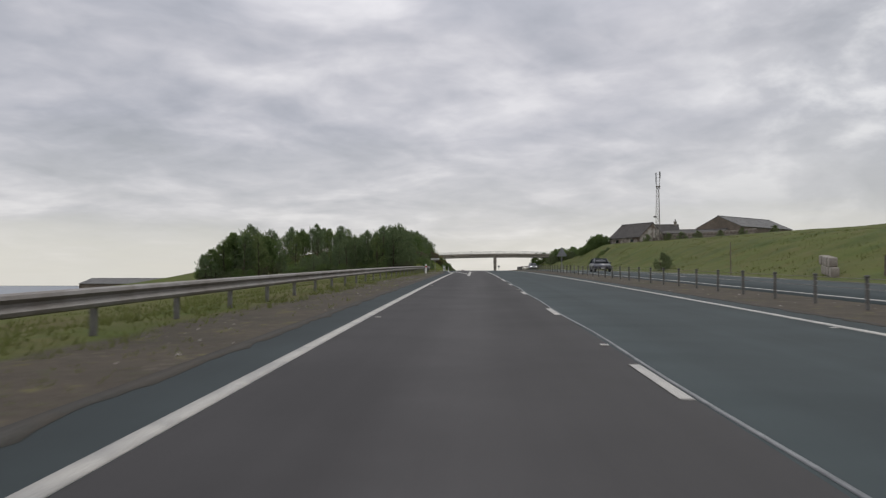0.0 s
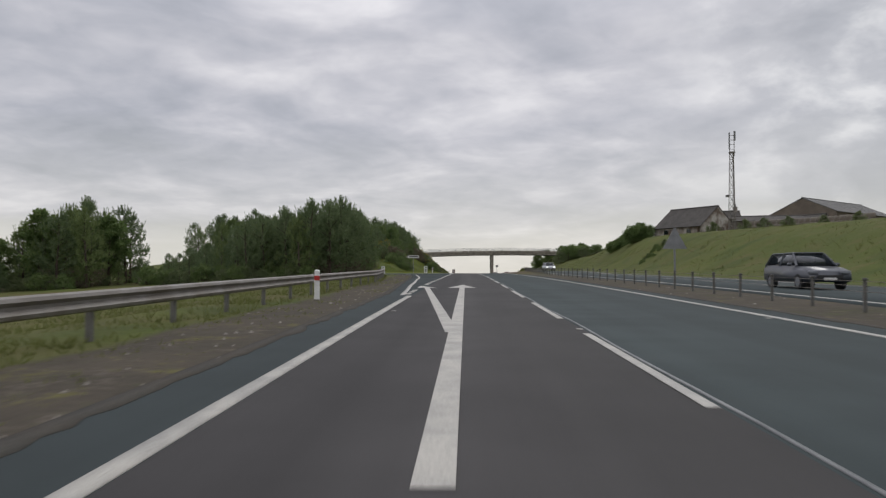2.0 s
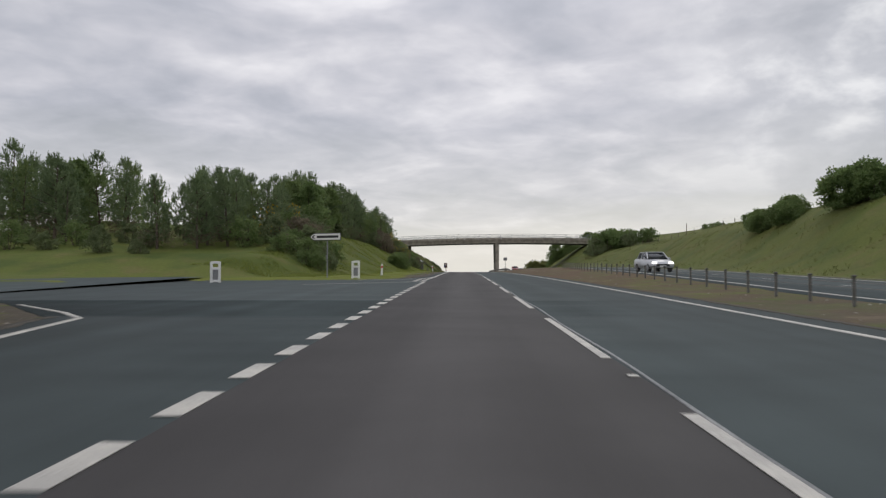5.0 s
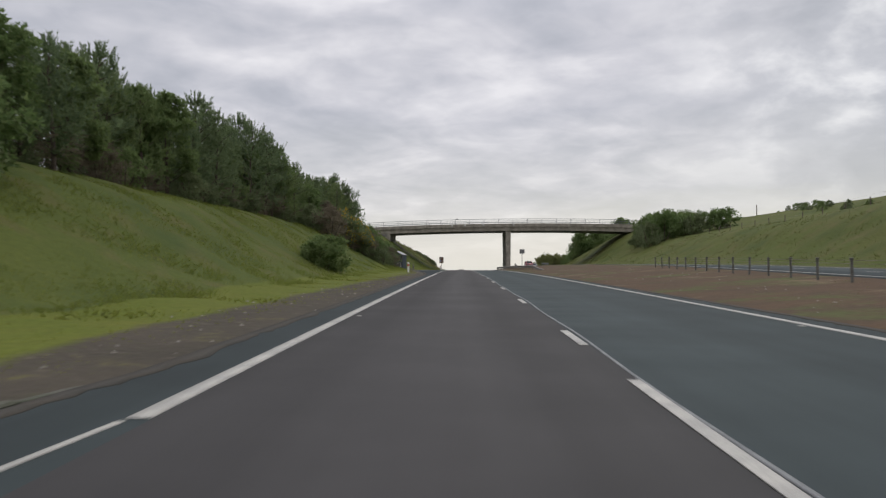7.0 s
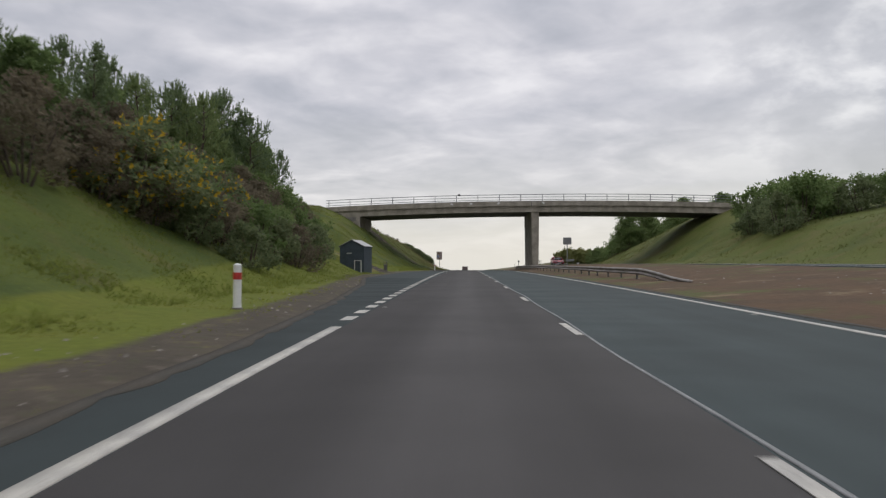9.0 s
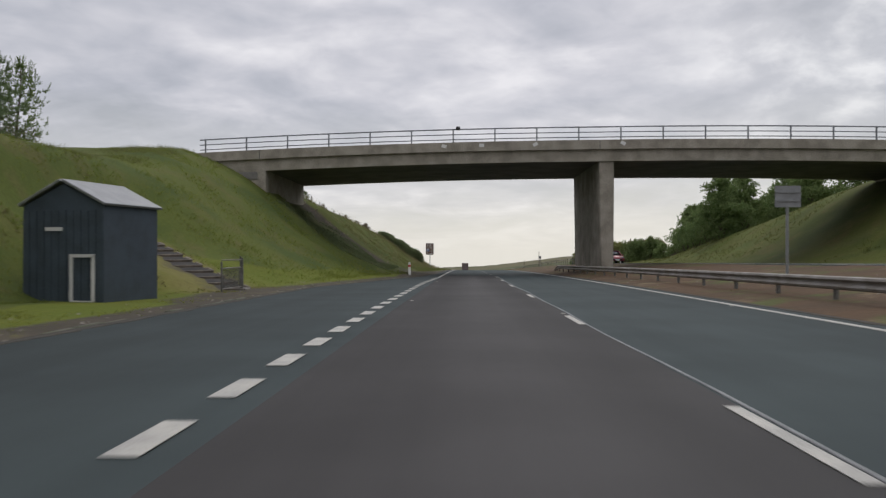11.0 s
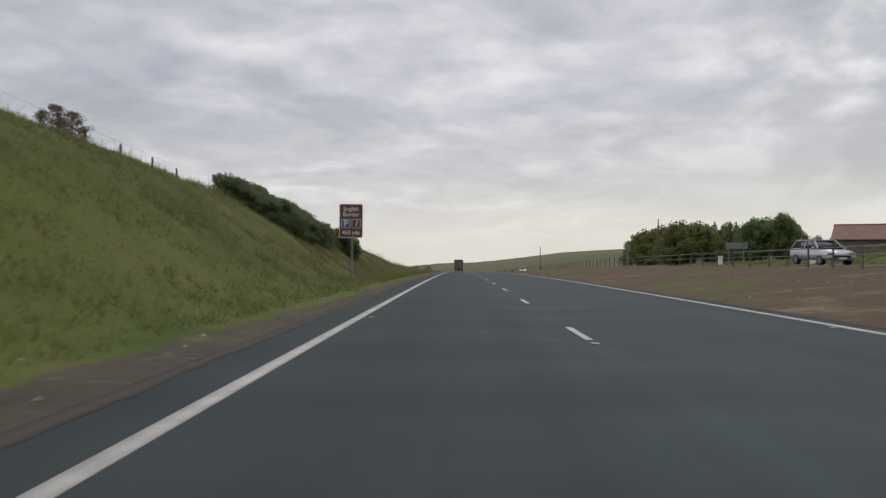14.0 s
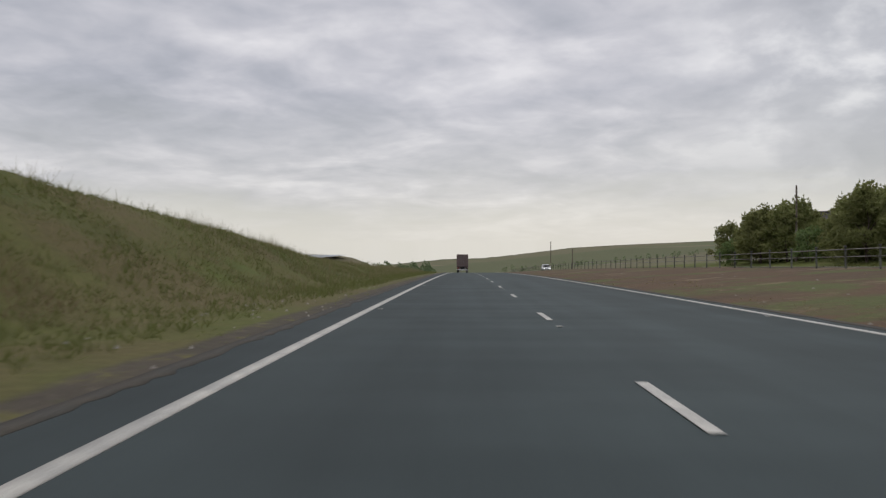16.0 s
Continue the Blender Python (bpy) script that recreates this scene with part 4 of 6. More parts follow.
def border_sign():
    x, s = -5.85, 399.6
    g = ground_z(x, s)
    b = empty("tourist_sign", pose(x, s, g, 0, 0.6, 6))
    tagged(b, "brown tourist information sign on a grey pole", "road sign")
    mid = rz(s) + 3.3 - g
    w, h = 1.24, 1.80
    bm = bmesh.new()
    rounded_plate(bm, w, h, 0.09, 0.0, 0.03, mid)
    part("rim", bm, M_SIGN_WHITE, b, "white sign rim")
    bm = bmesh.new()
    rounded_plate(bm, w - 0.07, h - 0.07, 0.07, -0.006, 0.0, mid)
    part("face", bm, M_BROWN_SIGN, b, "brown sign face")
    words("English", 0.30, 0.0, -0.010, mid + 0.62, M_SIGN_WHITE, b, bold=0.004)
    words("Border", 0.30, 0.0, -0.010, mid + 0.33, M_SIGN_WHITE, b, bold=0.004)
    words("450 yds", 0.30, 0.0, -0.010, mid - 0.63, M_SIGN_WHITE, b, bold=0.004)
    for dx, m in ((-0.27, M_BLUE_SIGN), (0.27, M_BROWN_SIGN)):
        bm = bmesh.new()
        rounded_plate(bm, 0.47, 0.48, 0.03, -0.010, -0.006, mid - 0.15)
        f = part("symbol_border", bm, M_SIGN_WHITE, b)
        f.location.x = dx
        bm = bmesh.new()
        rounded_plate(bm, 0.42, 0.43, 0.02, -0.014, -0.010, mid - 0.15)
        f = part("symbol_panel", bm, m, b)
        f.location.x = dx
    words("P", 0.46, -0.27, -0.018, mid - 0.15, M_SIGN_WHITE, b, bold=0.012)
    words("i", 0.46, 0.27, -0.018, mid - 0.15, M_SIGN_WHITE, b, shear=0.25, bold=0.012)
    pole(0.06, 0.08, -0.4, mid + 0.7, 0.055, b)


border_sign()


def flag_sign():
    x, s = -9.1, 179.2
    g = ground_z(x, s)
    b = empty("direction_sign", pose(x, s, g, 0, 0, -22))
    tagged(b, "white pointed direction sign with black border on a pole", "road sign")
    bm = bmesh.new()
    prism(bm, [(-1.35, 2.75), (-1.05, 2.5), (1.1, 2.5), (1.1, 3.0), (-1.05, 3.0)], 0, 0.03)
    part("border_panel", bm, M_BLACK, b, "black sign border")
    bm = bmesh.new()
    prism(bm, [(-1.28, 2.75), (-1.03, 2.54), (1.06, 2.54), (1.06, 2.96), (-1.03, 2.96)], -0.006, 0)
    part("face", bm, M_SIGN_WHITE, b, "white sign face")
    bm = bmesh.new()
    box(bm, (0.05, -0.009, 2.75), (1.7, 0.004, 0.16))
    part("lettering_bar", bm, M_BLACK, b)
    bm = bmesh.new()
    prism(bm, [(-1.2, 2.75), (-1.0, 2.6), (-0.94, 2.66), (-1.06, 2.75), (-0.94, 2.84), (-1.0, 2.9)], -0.012, -0.007)
    part("chevron", bm, M_BLACK, b)
    pole(0.0, 0.07, -0.4, 2.95, 0.045, b)
    bm = bmesh.new()
    box(bm, (0.0, 0.0, 1.35), (0.12, 0.1, 0.3), bevel=0.02)
    part("pole_plate", bm, M_SIGN_BACK, b)


flag_sign()


def square_sign(name, x, s, top, w, h, label, back=True, dz=None):
    g = ground_z(x, s)
    b = empty(name, pose(x, s, g))
    tagged(b, label, "road sign")
    t = rz(s) + top - g
    bm = bmesh.new()
    rounded_plate(bm, w, h, 0.04, -0.02, 0.01, t - h / 2)
    part("plate", bm, M_SIGN_BACK, b)
    pole(0, 0.05, -0.4, t - 0.05, 0.05, b)
    for z in (t - h * 0.3, t - h * 0.7):
        bm = bmesh.new()
        box(bm, (0, -0.035, z), (w * 0.9, 0.03, 0.05))
        part("stiffener", bm, M_SIGN_BACK, b)
    return b


square_sign("road_sign", 10.4, 308, 3.55, 0.85, 0.72, "square grey sign seen from behind on a pole")
square_sign("road_sign", 13.3, 419.5, 2.55, 0.42, 0.48, "small grey plate on a pole in the reserve")


def triangle_sign(x, s):
    g = ground_z(x, s)
    b = empty("warning_sign", pose(x, s, g))
    tagged(b, "grey back of a triangular warning sign on a pole", "road sign")
    t = 2.9
    bm = bmesh.new()
    prism(bm, [(-0.62, t - 1.08), (0.62, t - 1.08), (0.04, t), (-0.04, t)], -0.02, 0.01)
    part("plate", bm, M_SIGN_BACK, b)
    for z, w in ((t - 0.35, 0.3), (t - 0.85, 0.85)):
        bm = bmesh.new()
        box(bm, (0, -0.035, z), (w, 0.03, 0.06))
        part("stiffener", bm, M_SIGN_BACK, b)
    pole(0, 0.05, -0.4, t - 0.1, 0.05, b)


triangle_sign(10.6, 90.4)


def board_back(x, s):
    g = ground_z(x, s)
    b = empty("sign_board", pose(x, s, g, 0, 0, 8))
    tagged(b, "wide grey sign board seen from behind on two posts", "road sign")
    bm = bmesh.new()
    rounded_plate(bm, 2.4, 0.65, 0.04, -0.02, 0.02, 2.0)
    part("plate", bm, M_SIGN_BACK, b)
    for dx in (-0.8, 0.8):
        pole(dx, 0.07, -0.3, 2.3, 0.05, b)
        bm = bmesh.new()
        box(bm, (dx, -0.04, 2.0), (0.06, 0.04, 0.6))
        part("stiffener", bm, M_SIGN_BACK, b)


board_back(28.6, 438)


def cabinet(x, s, label, mat, h=0.95):
    g = ground_z(x, s)
    b = empty("roadside_cabinet", pose(x, s, g))
    tagged(b, label, "cabinet", "roadside cabinets")
    bm = bmesh.new()
    box(bm, (0, 0, h / 2 - 0.1), (0.52, 0.4, h + 0.2), bevel=0.03)
    part("body", bm, mat, b)
    bm = bmesh.new()
    box(bm, (0, 0, h + 0.03), (0.58, 0.46, 0.07), bevel=0.02)
    part("cap", bm, mat, b)


cabinet(27.9, 441, "white roadside cabinet beside the opposite carriageway", M_WHITE)
cabinet(27.9, 448, "pale grey roadside cabinet beside the opposite carriageway", M_SIGN_BACK, 0.8)
cabinet(28.2, 420.5, "white roadside cabinet beside the opposite carriageway", M_WHITE, 0.9)


def telegraph_pole(x, s, top, label, r=0.12):
    g = ground_z(x, s)
    b = empty("telegraph_pole", pose(x, s, g))
    tagged(b, label, "pole", "poles")
    h = rz(s) + top - g
    bm = bmesh.new()
    tube(bm, (0, 0, -0.5), (0, 0, h), r, r * 0.7, 10)
    part("shaft", bm, M_WOOD, b)
    bm = bmesh.new()
    tube(bm, (0, 0, h), (0, 0, h + 0.08), r * 0.8, r * 0.5, 10)
    part("cap", bm, M_POST, b)


telegraph_pole(33.7, 488, 9.0, "wooden telegraph pole behind the hedge")
telegraph_pole(85, 1150, 24.0, "far slender mast on the hillside", 0.45)
telegraph_pole(21.5, 560, 4.6, "wooden pole beside the fence")
telegraph_pole(64.3, 345, 14.2, "wooden pole on the field's crest")
telegraph_pole(18.9, 56, 2.4, "short sign pole beside the opposite carriageway", 0.05)

# ---------------------------------------------------------------- buildings


def gable_building(name, label, category, x, s, turn, length, half, eave, ridge, walls, roofing, ground=None, door=True, hole=0.0):
    """A building with pitched roof: ridge along its own y. Heights over its ground."""
    g = ground_z(x, s) - 0.2 if ground is None else ground
    b = empty(name, pose(x, s, g, 0, 0, turn))
    tagged(b, label, category)
    for sx in (-1, 1):
        bm = bmesh.new()
        box(bm, (sx * (half - 0.2), 0, eave / 2 - 0.5), (0.4, length - 0.8, eave + 1.0))
        part("side_wall", bm, walls, b)
    for sy in (-1, 1):
        bm = bmesh.new()
        prism(bm, [(-half, -1), (half, -1), (half, eave), (0, ridge - 0.06), (-half, eave)], sy * length / 2 - 0.2, sy * length / 2 + 0.2)
        part("gable_wall", bm, walls, b)
    run, rise = half + 0.35, (ridge - eave) * (half + 0.35) / half
    ang = math.atan2(rise, run)
    for sx in (-1, 1):
        bm = bmesh.new()
        ll = math.hypot(run, rise)
        n = int(length / 0.35)
        w = (length + 0.5) / n
        top = []
        for k in range(n):
            y, z = -length / 2 - 0.25 + k * w, 0.045 + random.uniform(0, 0.02)
            top += [(y + 0.004, z), (y + w - 0.02, z), (y + w - 0.012, z - 0.025), (y + w - 0.004, z - 0.025)]
        prism(bm, [(-length / 2 - 0.25, -0.045)] + top + [(length / 2 + 0.25, -0.045)], -ll / 2, ll / 2)
        bmesh.ops.transform(bm, matrix=Matrix.Rotation(math.pi / 2, 4, "Z"), verts=bm.verts)
        bmesh.ops.transform(bm, matrix=Matrix.Translation((sx * run / 2, 0, ridge - rise / 2 + 0.06)) @ Matrix.Rotation(sx * ang, 4, "Y"), verts=bm.verts)
        part("roof_slope", bm, roofing, b)
    bm = bmesh.new()
    tube(bm, (0, -length / 2 - 0.3, ridge + 0.1), (0, length / 2 + 0.3, ridge + 0.1), 0.14, 0.14, 8)
    part("ridge_cap", bm, roofing, b)
    if door:
        bm = bmesh.new()
        box(bm, (0.6, -length / 2 - 0.22, eave * 0.45), (1.6, 0.08, eave * 0.9))
        part("door", bm, M_WOOD, b)
        for dy in (-length / 4, length / 4):
            bm = bmesh.new()
            box(bm, (-half - 0.02, dy, eave * 0.6), (0.1, 0.9, 0.7))
            part("window", bm, M_GLASS, b)
    return b


def chimney(x, y, z, h, parent):
    bm = bmesh.new()
    box(bm, (x, y, z + h / 2), (0.75, 0.75, h), bevel=0.03)
    c = part("chimney", bm, M_STONE, parent)
    bm = bmesh.new()
    box(bm, (x, y, z + h + 0.06), (0.92, 0.92, 0.14), bevel=0.03)
    part("chimney_cap", bm, M_STONE, c)
    bm = bmesh.new()
    tube(bm, (x, y, z + h + 0.1), (x, y, z + h + 0.75), 0.17, 0.14, 10)
    part("chimney_pot", bm, M_POST, c)


gable_building("barn", "old stone barn with a dark slate roof above the slope", "barn", 39.8, 184.2, 31, 10.2, 4.05, 2.3, 5.55, M_PLASTER, M_ROOF, 5.75)
gable_building("farm_shed", "large brown sheet-clad farm shed with a dull ridged roof", "shed", 70.2, 197.2, -50, 24, 6.0, 4.2, 6.9, M_SHEET, M_SHEET_ROOF, 6.7, False)
house = gable_building("farmhouse", "low stone farmhouse with slate roof and chimney", "house", 51.5, 207, 80, 8, 3.6, 2.2, 4.6, M_STONE, M_ROOF, 8.0)
chimney(0, -3.4, 3.9, 1.5, house)
gable_building("outbuilding", "long low outbuilding with a mossy slate roof", "shed", 51.8, 181, 74, 12, 2.4, 0.95, 1.75, M_STONE, M_ROOF, 7.9, False)
gable_building("store", "small limewashed store with its gable to the road", "shed", 57.4, 177.5, 24, 4.5, 1.6, 0.9, 1.9, M_KERB, M_ROOF, 7.7, False)
cottage = gable_building("cottage", "stone cottage with two chimneys behind trees", "house", 46, 500, 68, 11, 3.8, 3.2, 5.6, M_STONE, M_ROOF)
chimney(0, -4.9, 4.9, 2.1, cottage)
chimney(0, -1.2, 4.9, 2.2, cottage)
gable_building("dutch_barn", "red-brown roofed barn beyond the opposite carriageway", "barn", 58, 452, 60, 22, 6.5, 2.4, 4.2, M_SHEET, M_BRICK_RED, None, False)
gable_building("farm_shed", "grey farm shed on lower land towards the sea", "shed", -131, 287, 86, 36, 8.0, 8.4, 10.3, M_SHEET, M_SHEET_ROOF, -12.6, False)


def stone_wall(x0, s0, x1, s1, h, label, lift=0.0):
    b = empty("stone_wall")
    tagged(b, label, "wall")
    n = max(2, int(math.hypot(x1 - x0, s1 - s0) / 0.8))
    ang = math.atan2(s1 - s0, x1 - x0)
    L = math.hypot(x1 - x0, s1 - s0) / n
    for k in range(n):
        for row in range(2):
            t = (k + 0.5 + 0.5 * (row % 2)) / n
            x, s = x0 + (x1 - x0) * t, s0 + (s1 - s0) * t
            bm = bmesh.new()
            box(bm, (0, 0, 0), (L * random.uniform(0.9, 0.99), random.uniform(0.4, 0.5), h / 2 + 0.01), bevel=0.04)
            p = part("stone_course", bm, M_STONE, b)
            p.matrix_basis = pose(x, s, ground_z(x, s) + h / 4 + row * h / 2 - 0.05, 0, 0, math.degrees(ang))


stone_wall(45.5, 175, 62, 168, 1.5, "rough stone yard wall beside the barn")
stone_wall(20.3, 43, 21.3, 46.5, 1.1, "short rough stone wall beside the opposite carriageway")


def mast():
    x, s = 41.2, 169
    g = ground_z(x, s)
    b = empty("radio_mast", pose(x, s, g - 0.1, 0, 0, 20))
    tagged(b, "grey steel lattice radio mast with panel antennas", "mast")
    top = rz(s) + 22.3 - g
    body = top - 3.4
    w0, w1 = 0.62, 0.36
    corner = lambda k, z: Vector((math.cos(radians(120 * k + 30)), math.sin(radians(120 * k + 30)), 0)) * (w0 + (w1 - w0) * z / body) + Vector((0, 0, z))
    for k in range(3):
        bm = bmesh.new()
        tube(bm, corner(k, 0), corner(k, body), 0.06, 0.05, 6)
        part("leg", bm, M_STEEL, b)
    n = 11
    for k in range(3):
        bm = bmesh.new()
        for i in range(n):
            za, zb = body * i / n, body * (i + 1) / n
            tube(bm, corner(k, za), corner((k + 1) % 3, zb), 0.028, seg=5)
            tube(bm, corner((k + 1) % 3, za), corner(k, zb), 0.028, seg=5)
            tube(bm, corner(k, zb), corner((k + 1) % 3, zb), 0.028, seg=5)
        part("lattice_face", bm, M_STEEL, b)
    bm = bmesh.new()
    tube(bm, (0, 0, body - 0.1), (0, 0, body + 0.1), 0.5, 0.5, 6)
    part("head_frame", bm, M_STEEL, b)
    # two pipes with rungs between them; one carries a long panel antenna
    for sx, up in ((-0.42, top - 0.25), (0.42, top)):
        bm = bmesh.new()
        tube(bm, (sx, 0, body - 0.6), (sx, 0, up), 0.06, seg=6)
        pipe = part("antenna_pipe", bm, M_STEEL, b)
        bm = bmesh.new()
        box(bm, (sx * 1.25, -0.06, up - (1.4 if sx < 0 else 0.8)), (0.2, 0.16, 2.5 if sx < 0 else 1.5), bevel=0.03)
        part("panel_antenna", bm, M_SIGN_BACK, pipe)
    for k in range(4):
        bm = bmesh.new()
        tube(bm, (-0.42, 0, body + 0.5 + 0.72 * k), (0.42, 0, body + 0.5 + 0.72 * k), 0.035, seg=6)
        part("rung", bm, M_STEEL, b)
    bm = bmesh.new()
    box(bm, (0.3, 0, 2.0), (2.2, 0.7, 0.08), bevel=0.02)
    part("platform", bm, M_STEEL, b)
    bm = bmesh.new()
    box(bm, corner(1, body * 0.45) * 1.0 + Vector((-0.35, 0, 0)), (0.4, 0.35, 0.35), bevel=0.05)
    part("equipment_box", bm, M_POST, b)


mast()


def hut():
    x, s = -10.35, 302.5
    g = ground_z(x, s)
    b = empty("timber_hut", pose(x, s, g - 0.05, 0, 0, -12))
    tagged(b, "dark blue-grey timber hut beside the lay-by", "hut")
    w, d, e, r = 1.2, 1.1, 2.5, 3.1
    for sx in (-1, 1):
        bm = bmesh.new()
        box(bm, (sx * (w - 0.04), 0, e / 2), (0.08, 2 * d - 0.16, e))
        part("side_wall", bm, M_HUT, b)
    for sy in (-1, 1):
        bm = bmesh.new()
        prism(bm, [(-w, 0), (w, 0), (w, e), (0, r - 0.05), (-w, e)], sy * (d - 0.04) - 0.04, sy * (d - 0.04) + 0.04)
        part("gable_wall", bm, M_HUT, b)
    for k in range(11):
        bm = bmesh.new()
        box(bm, (-w + 0.1 + k * 0.22, -d - 0.012, 1.2), (0.19, 0.024, 2.35), bevel=0.004)
        part("board", bm, M_HUT, b)
    ang = math.atan2(r - e, w)
    for sx in (-1, 1):
        bm = bmesh.new()
        box(bm, (0, 0, 0), (1.42, 2 * d + 0.2, 0.07), bevel=0.01)
        bmesh.ops.transform(bm, matrix=Matrix.Translation((sx * 0.66, 0, (r + e) / 2 + 0.03)) @ Matrix.Rotation(sx * ang, 4, "Y"), verts=bm.verts)
        part("roof_slope", bm, M_SIGN_BACK, b, "grey felt roof slope")
    bm = bmesh.new()
    for c, sz in (((0.28, -d - 0.05, 0.62), (0.08, 0.05, 1.25)), ((0.92, -d - 0.05, 0.62), (0.08, 0.05, 1.25)), ((0.6, -d - 0.05, 1.22), (0.72, 0.05, 0.08)), ((0.6, -d - 0.05, 0.05), (0.72, 0.05, 0.08))):
        box(bm, c, sz)
    part("door_frame", bm, M_SIGN_WHITE, b, "pale door frame")
    bm = bmesh.new()
    box(bm, (-0.25, -d - 0.04, 1.9), (0.5, 0.03, 0.09))
    part("notice", bm, M_SIGN_WHITE, b)


hut()


def steps_and_guard():
    b = empty("bank_steps")
    tagged(b, "dark asphalt steps with timber edges climbing the grassy bank", "steps")
    for k in range(10):
        t = k / 9
        x, s = -8.7 - 4.8 * t - 0.5 * t * (1 - t), 308.2 + 3.5 * t
        z = ground_z(-8.7 - 4.8 * t, s) + 0.05
        bm = bmesh.new()
        box(bm, (0, 0, -0.25), (0.64, 1.8, 0.5), bevel=0.02)
        st = part("step", bm, M_STEP, b)
        st.matrix_basis = pose(x, s, z, 0, 12, -38)
        bm = bmesh.new()
        box(bm, (0.31, 0, -0.03), (0.05, 1.84, 0.1), bevel=0.01)
        part("riser_board", bm, M_WOOD, st)
        for sy in (-1, 1):
            bm = bmesh.new()
            box(bm, (0.02, sy * 0.97, -0.05), (0.42, 0.14, 0.16), bevel=0.03)
            part("edge_stone", bm, M_RUBBLE, st)
    g = empty("guard_rail", pose(-8.05, 307.2, ground_z(-8.05, 307.2), 0, 0, 88))
    tagged(g, "short galvanised pedestrian guard rail at the foot of the steps", "guard rail")
    for dx, thick, tall in ((-0.97, 0.05, 0.98), (0.84, 0.05, 1.14), (0.97, 0.09, 1.08)):
        bm = bmesh.new()
        box(bm, (dx, 0, tall / 2 - 0.1), (thick, thick, tall + 0.2), bevel=0.01)
        part("rail_post", bm, M_POST, g)
    for z in (0.1, 0.76, 1.02):
        bm = bmesh.new()
        box(bm, (0, 0, z), (1.9, 0.04, 0.04), bevel=0.008)
        part("rail", bm, M_STEEL, g)
    for k in range(16):
        bm = bmesh.new()
        tube(bm, (-0.87 + k * 0.113, 0, 0.1), (-0.87 + k * 0.113, 0, 0.76), 0.014, seg=6)
        part("bar", bm, M_POST, g)
    bm = bmesh.new()
    box(bm, (0.95, -0.05, 0.0), (0.5, 0.35, 0.1), bevel=0.02)
    part("footing", bm, M_KERB, g, "pale concrete footing")


steps_and_guard()


def kerb_edging(s0, s1, seed, keep):
    """A broken line of flush concrete edging where grass meets asphalt."""
    b = empty("kerb_edging")
    tagged(b, "broken line of worn concrete edging stones", "kerb", "kerbs")
    bm = bmesh.new()
    box(bm, (0, 0, -0.03), (0.13, 0.88, 0.16), bevel=0.02)
    me = bpy.data.meshes.new("kerbstone")
    bm.to_mesh(me)
    bm.free()
    me.materials.append(M_MOSSY)
    r = random.Random(seed)
    s = s0
    while s < s1:
        slant = math.atan2(edge_left(s + 0.4) - edge_left(s - 0.4), 0.8)
        if r.random() < keep:
            o = new("kerbstone", me)
            o.parent = b
            o.matrix_basis = pose(edge_left(s) - 0.14, s, rz(s) - 0.035 + r.uniform(-0.015, 0.015), r.uniform(-1, 1), r.uniform(-3, 3), -math.degrees(slant) + r.uniform(-1.5, 1.5))
        s += 0.92 * math.cos(slant)


kerb_edging(176.4, 186, 5, 0.8)
kerb_edging(279, 331, 6, 0.5)

# ---------------------------------------------------------------- vehicles


def car_paint(name, base, rough=0.28):
    return material(name, base, rough, 0.06, 2.0, 30.0, 0.0, spec=0.6)


M_LIGHT = bpy.data.materials.new("lit_headlamp")
M_LIGHT.use_nodes = True
M_LIGHT.node_tree.nodes["Principled BSDF"].inputs["Emission Color"].default_value = (1, 0.97, 0.9, 1)
M_LIGHT.node_tree.nodes["Principled BSDF"].inputs["Emission Strength"].default_value = 1.6
M_TAIL = material("red_lamp_glass", (0.28, 0.02, 0.02), 0.2, 0.1, 3.0, 20.0, 0.0)


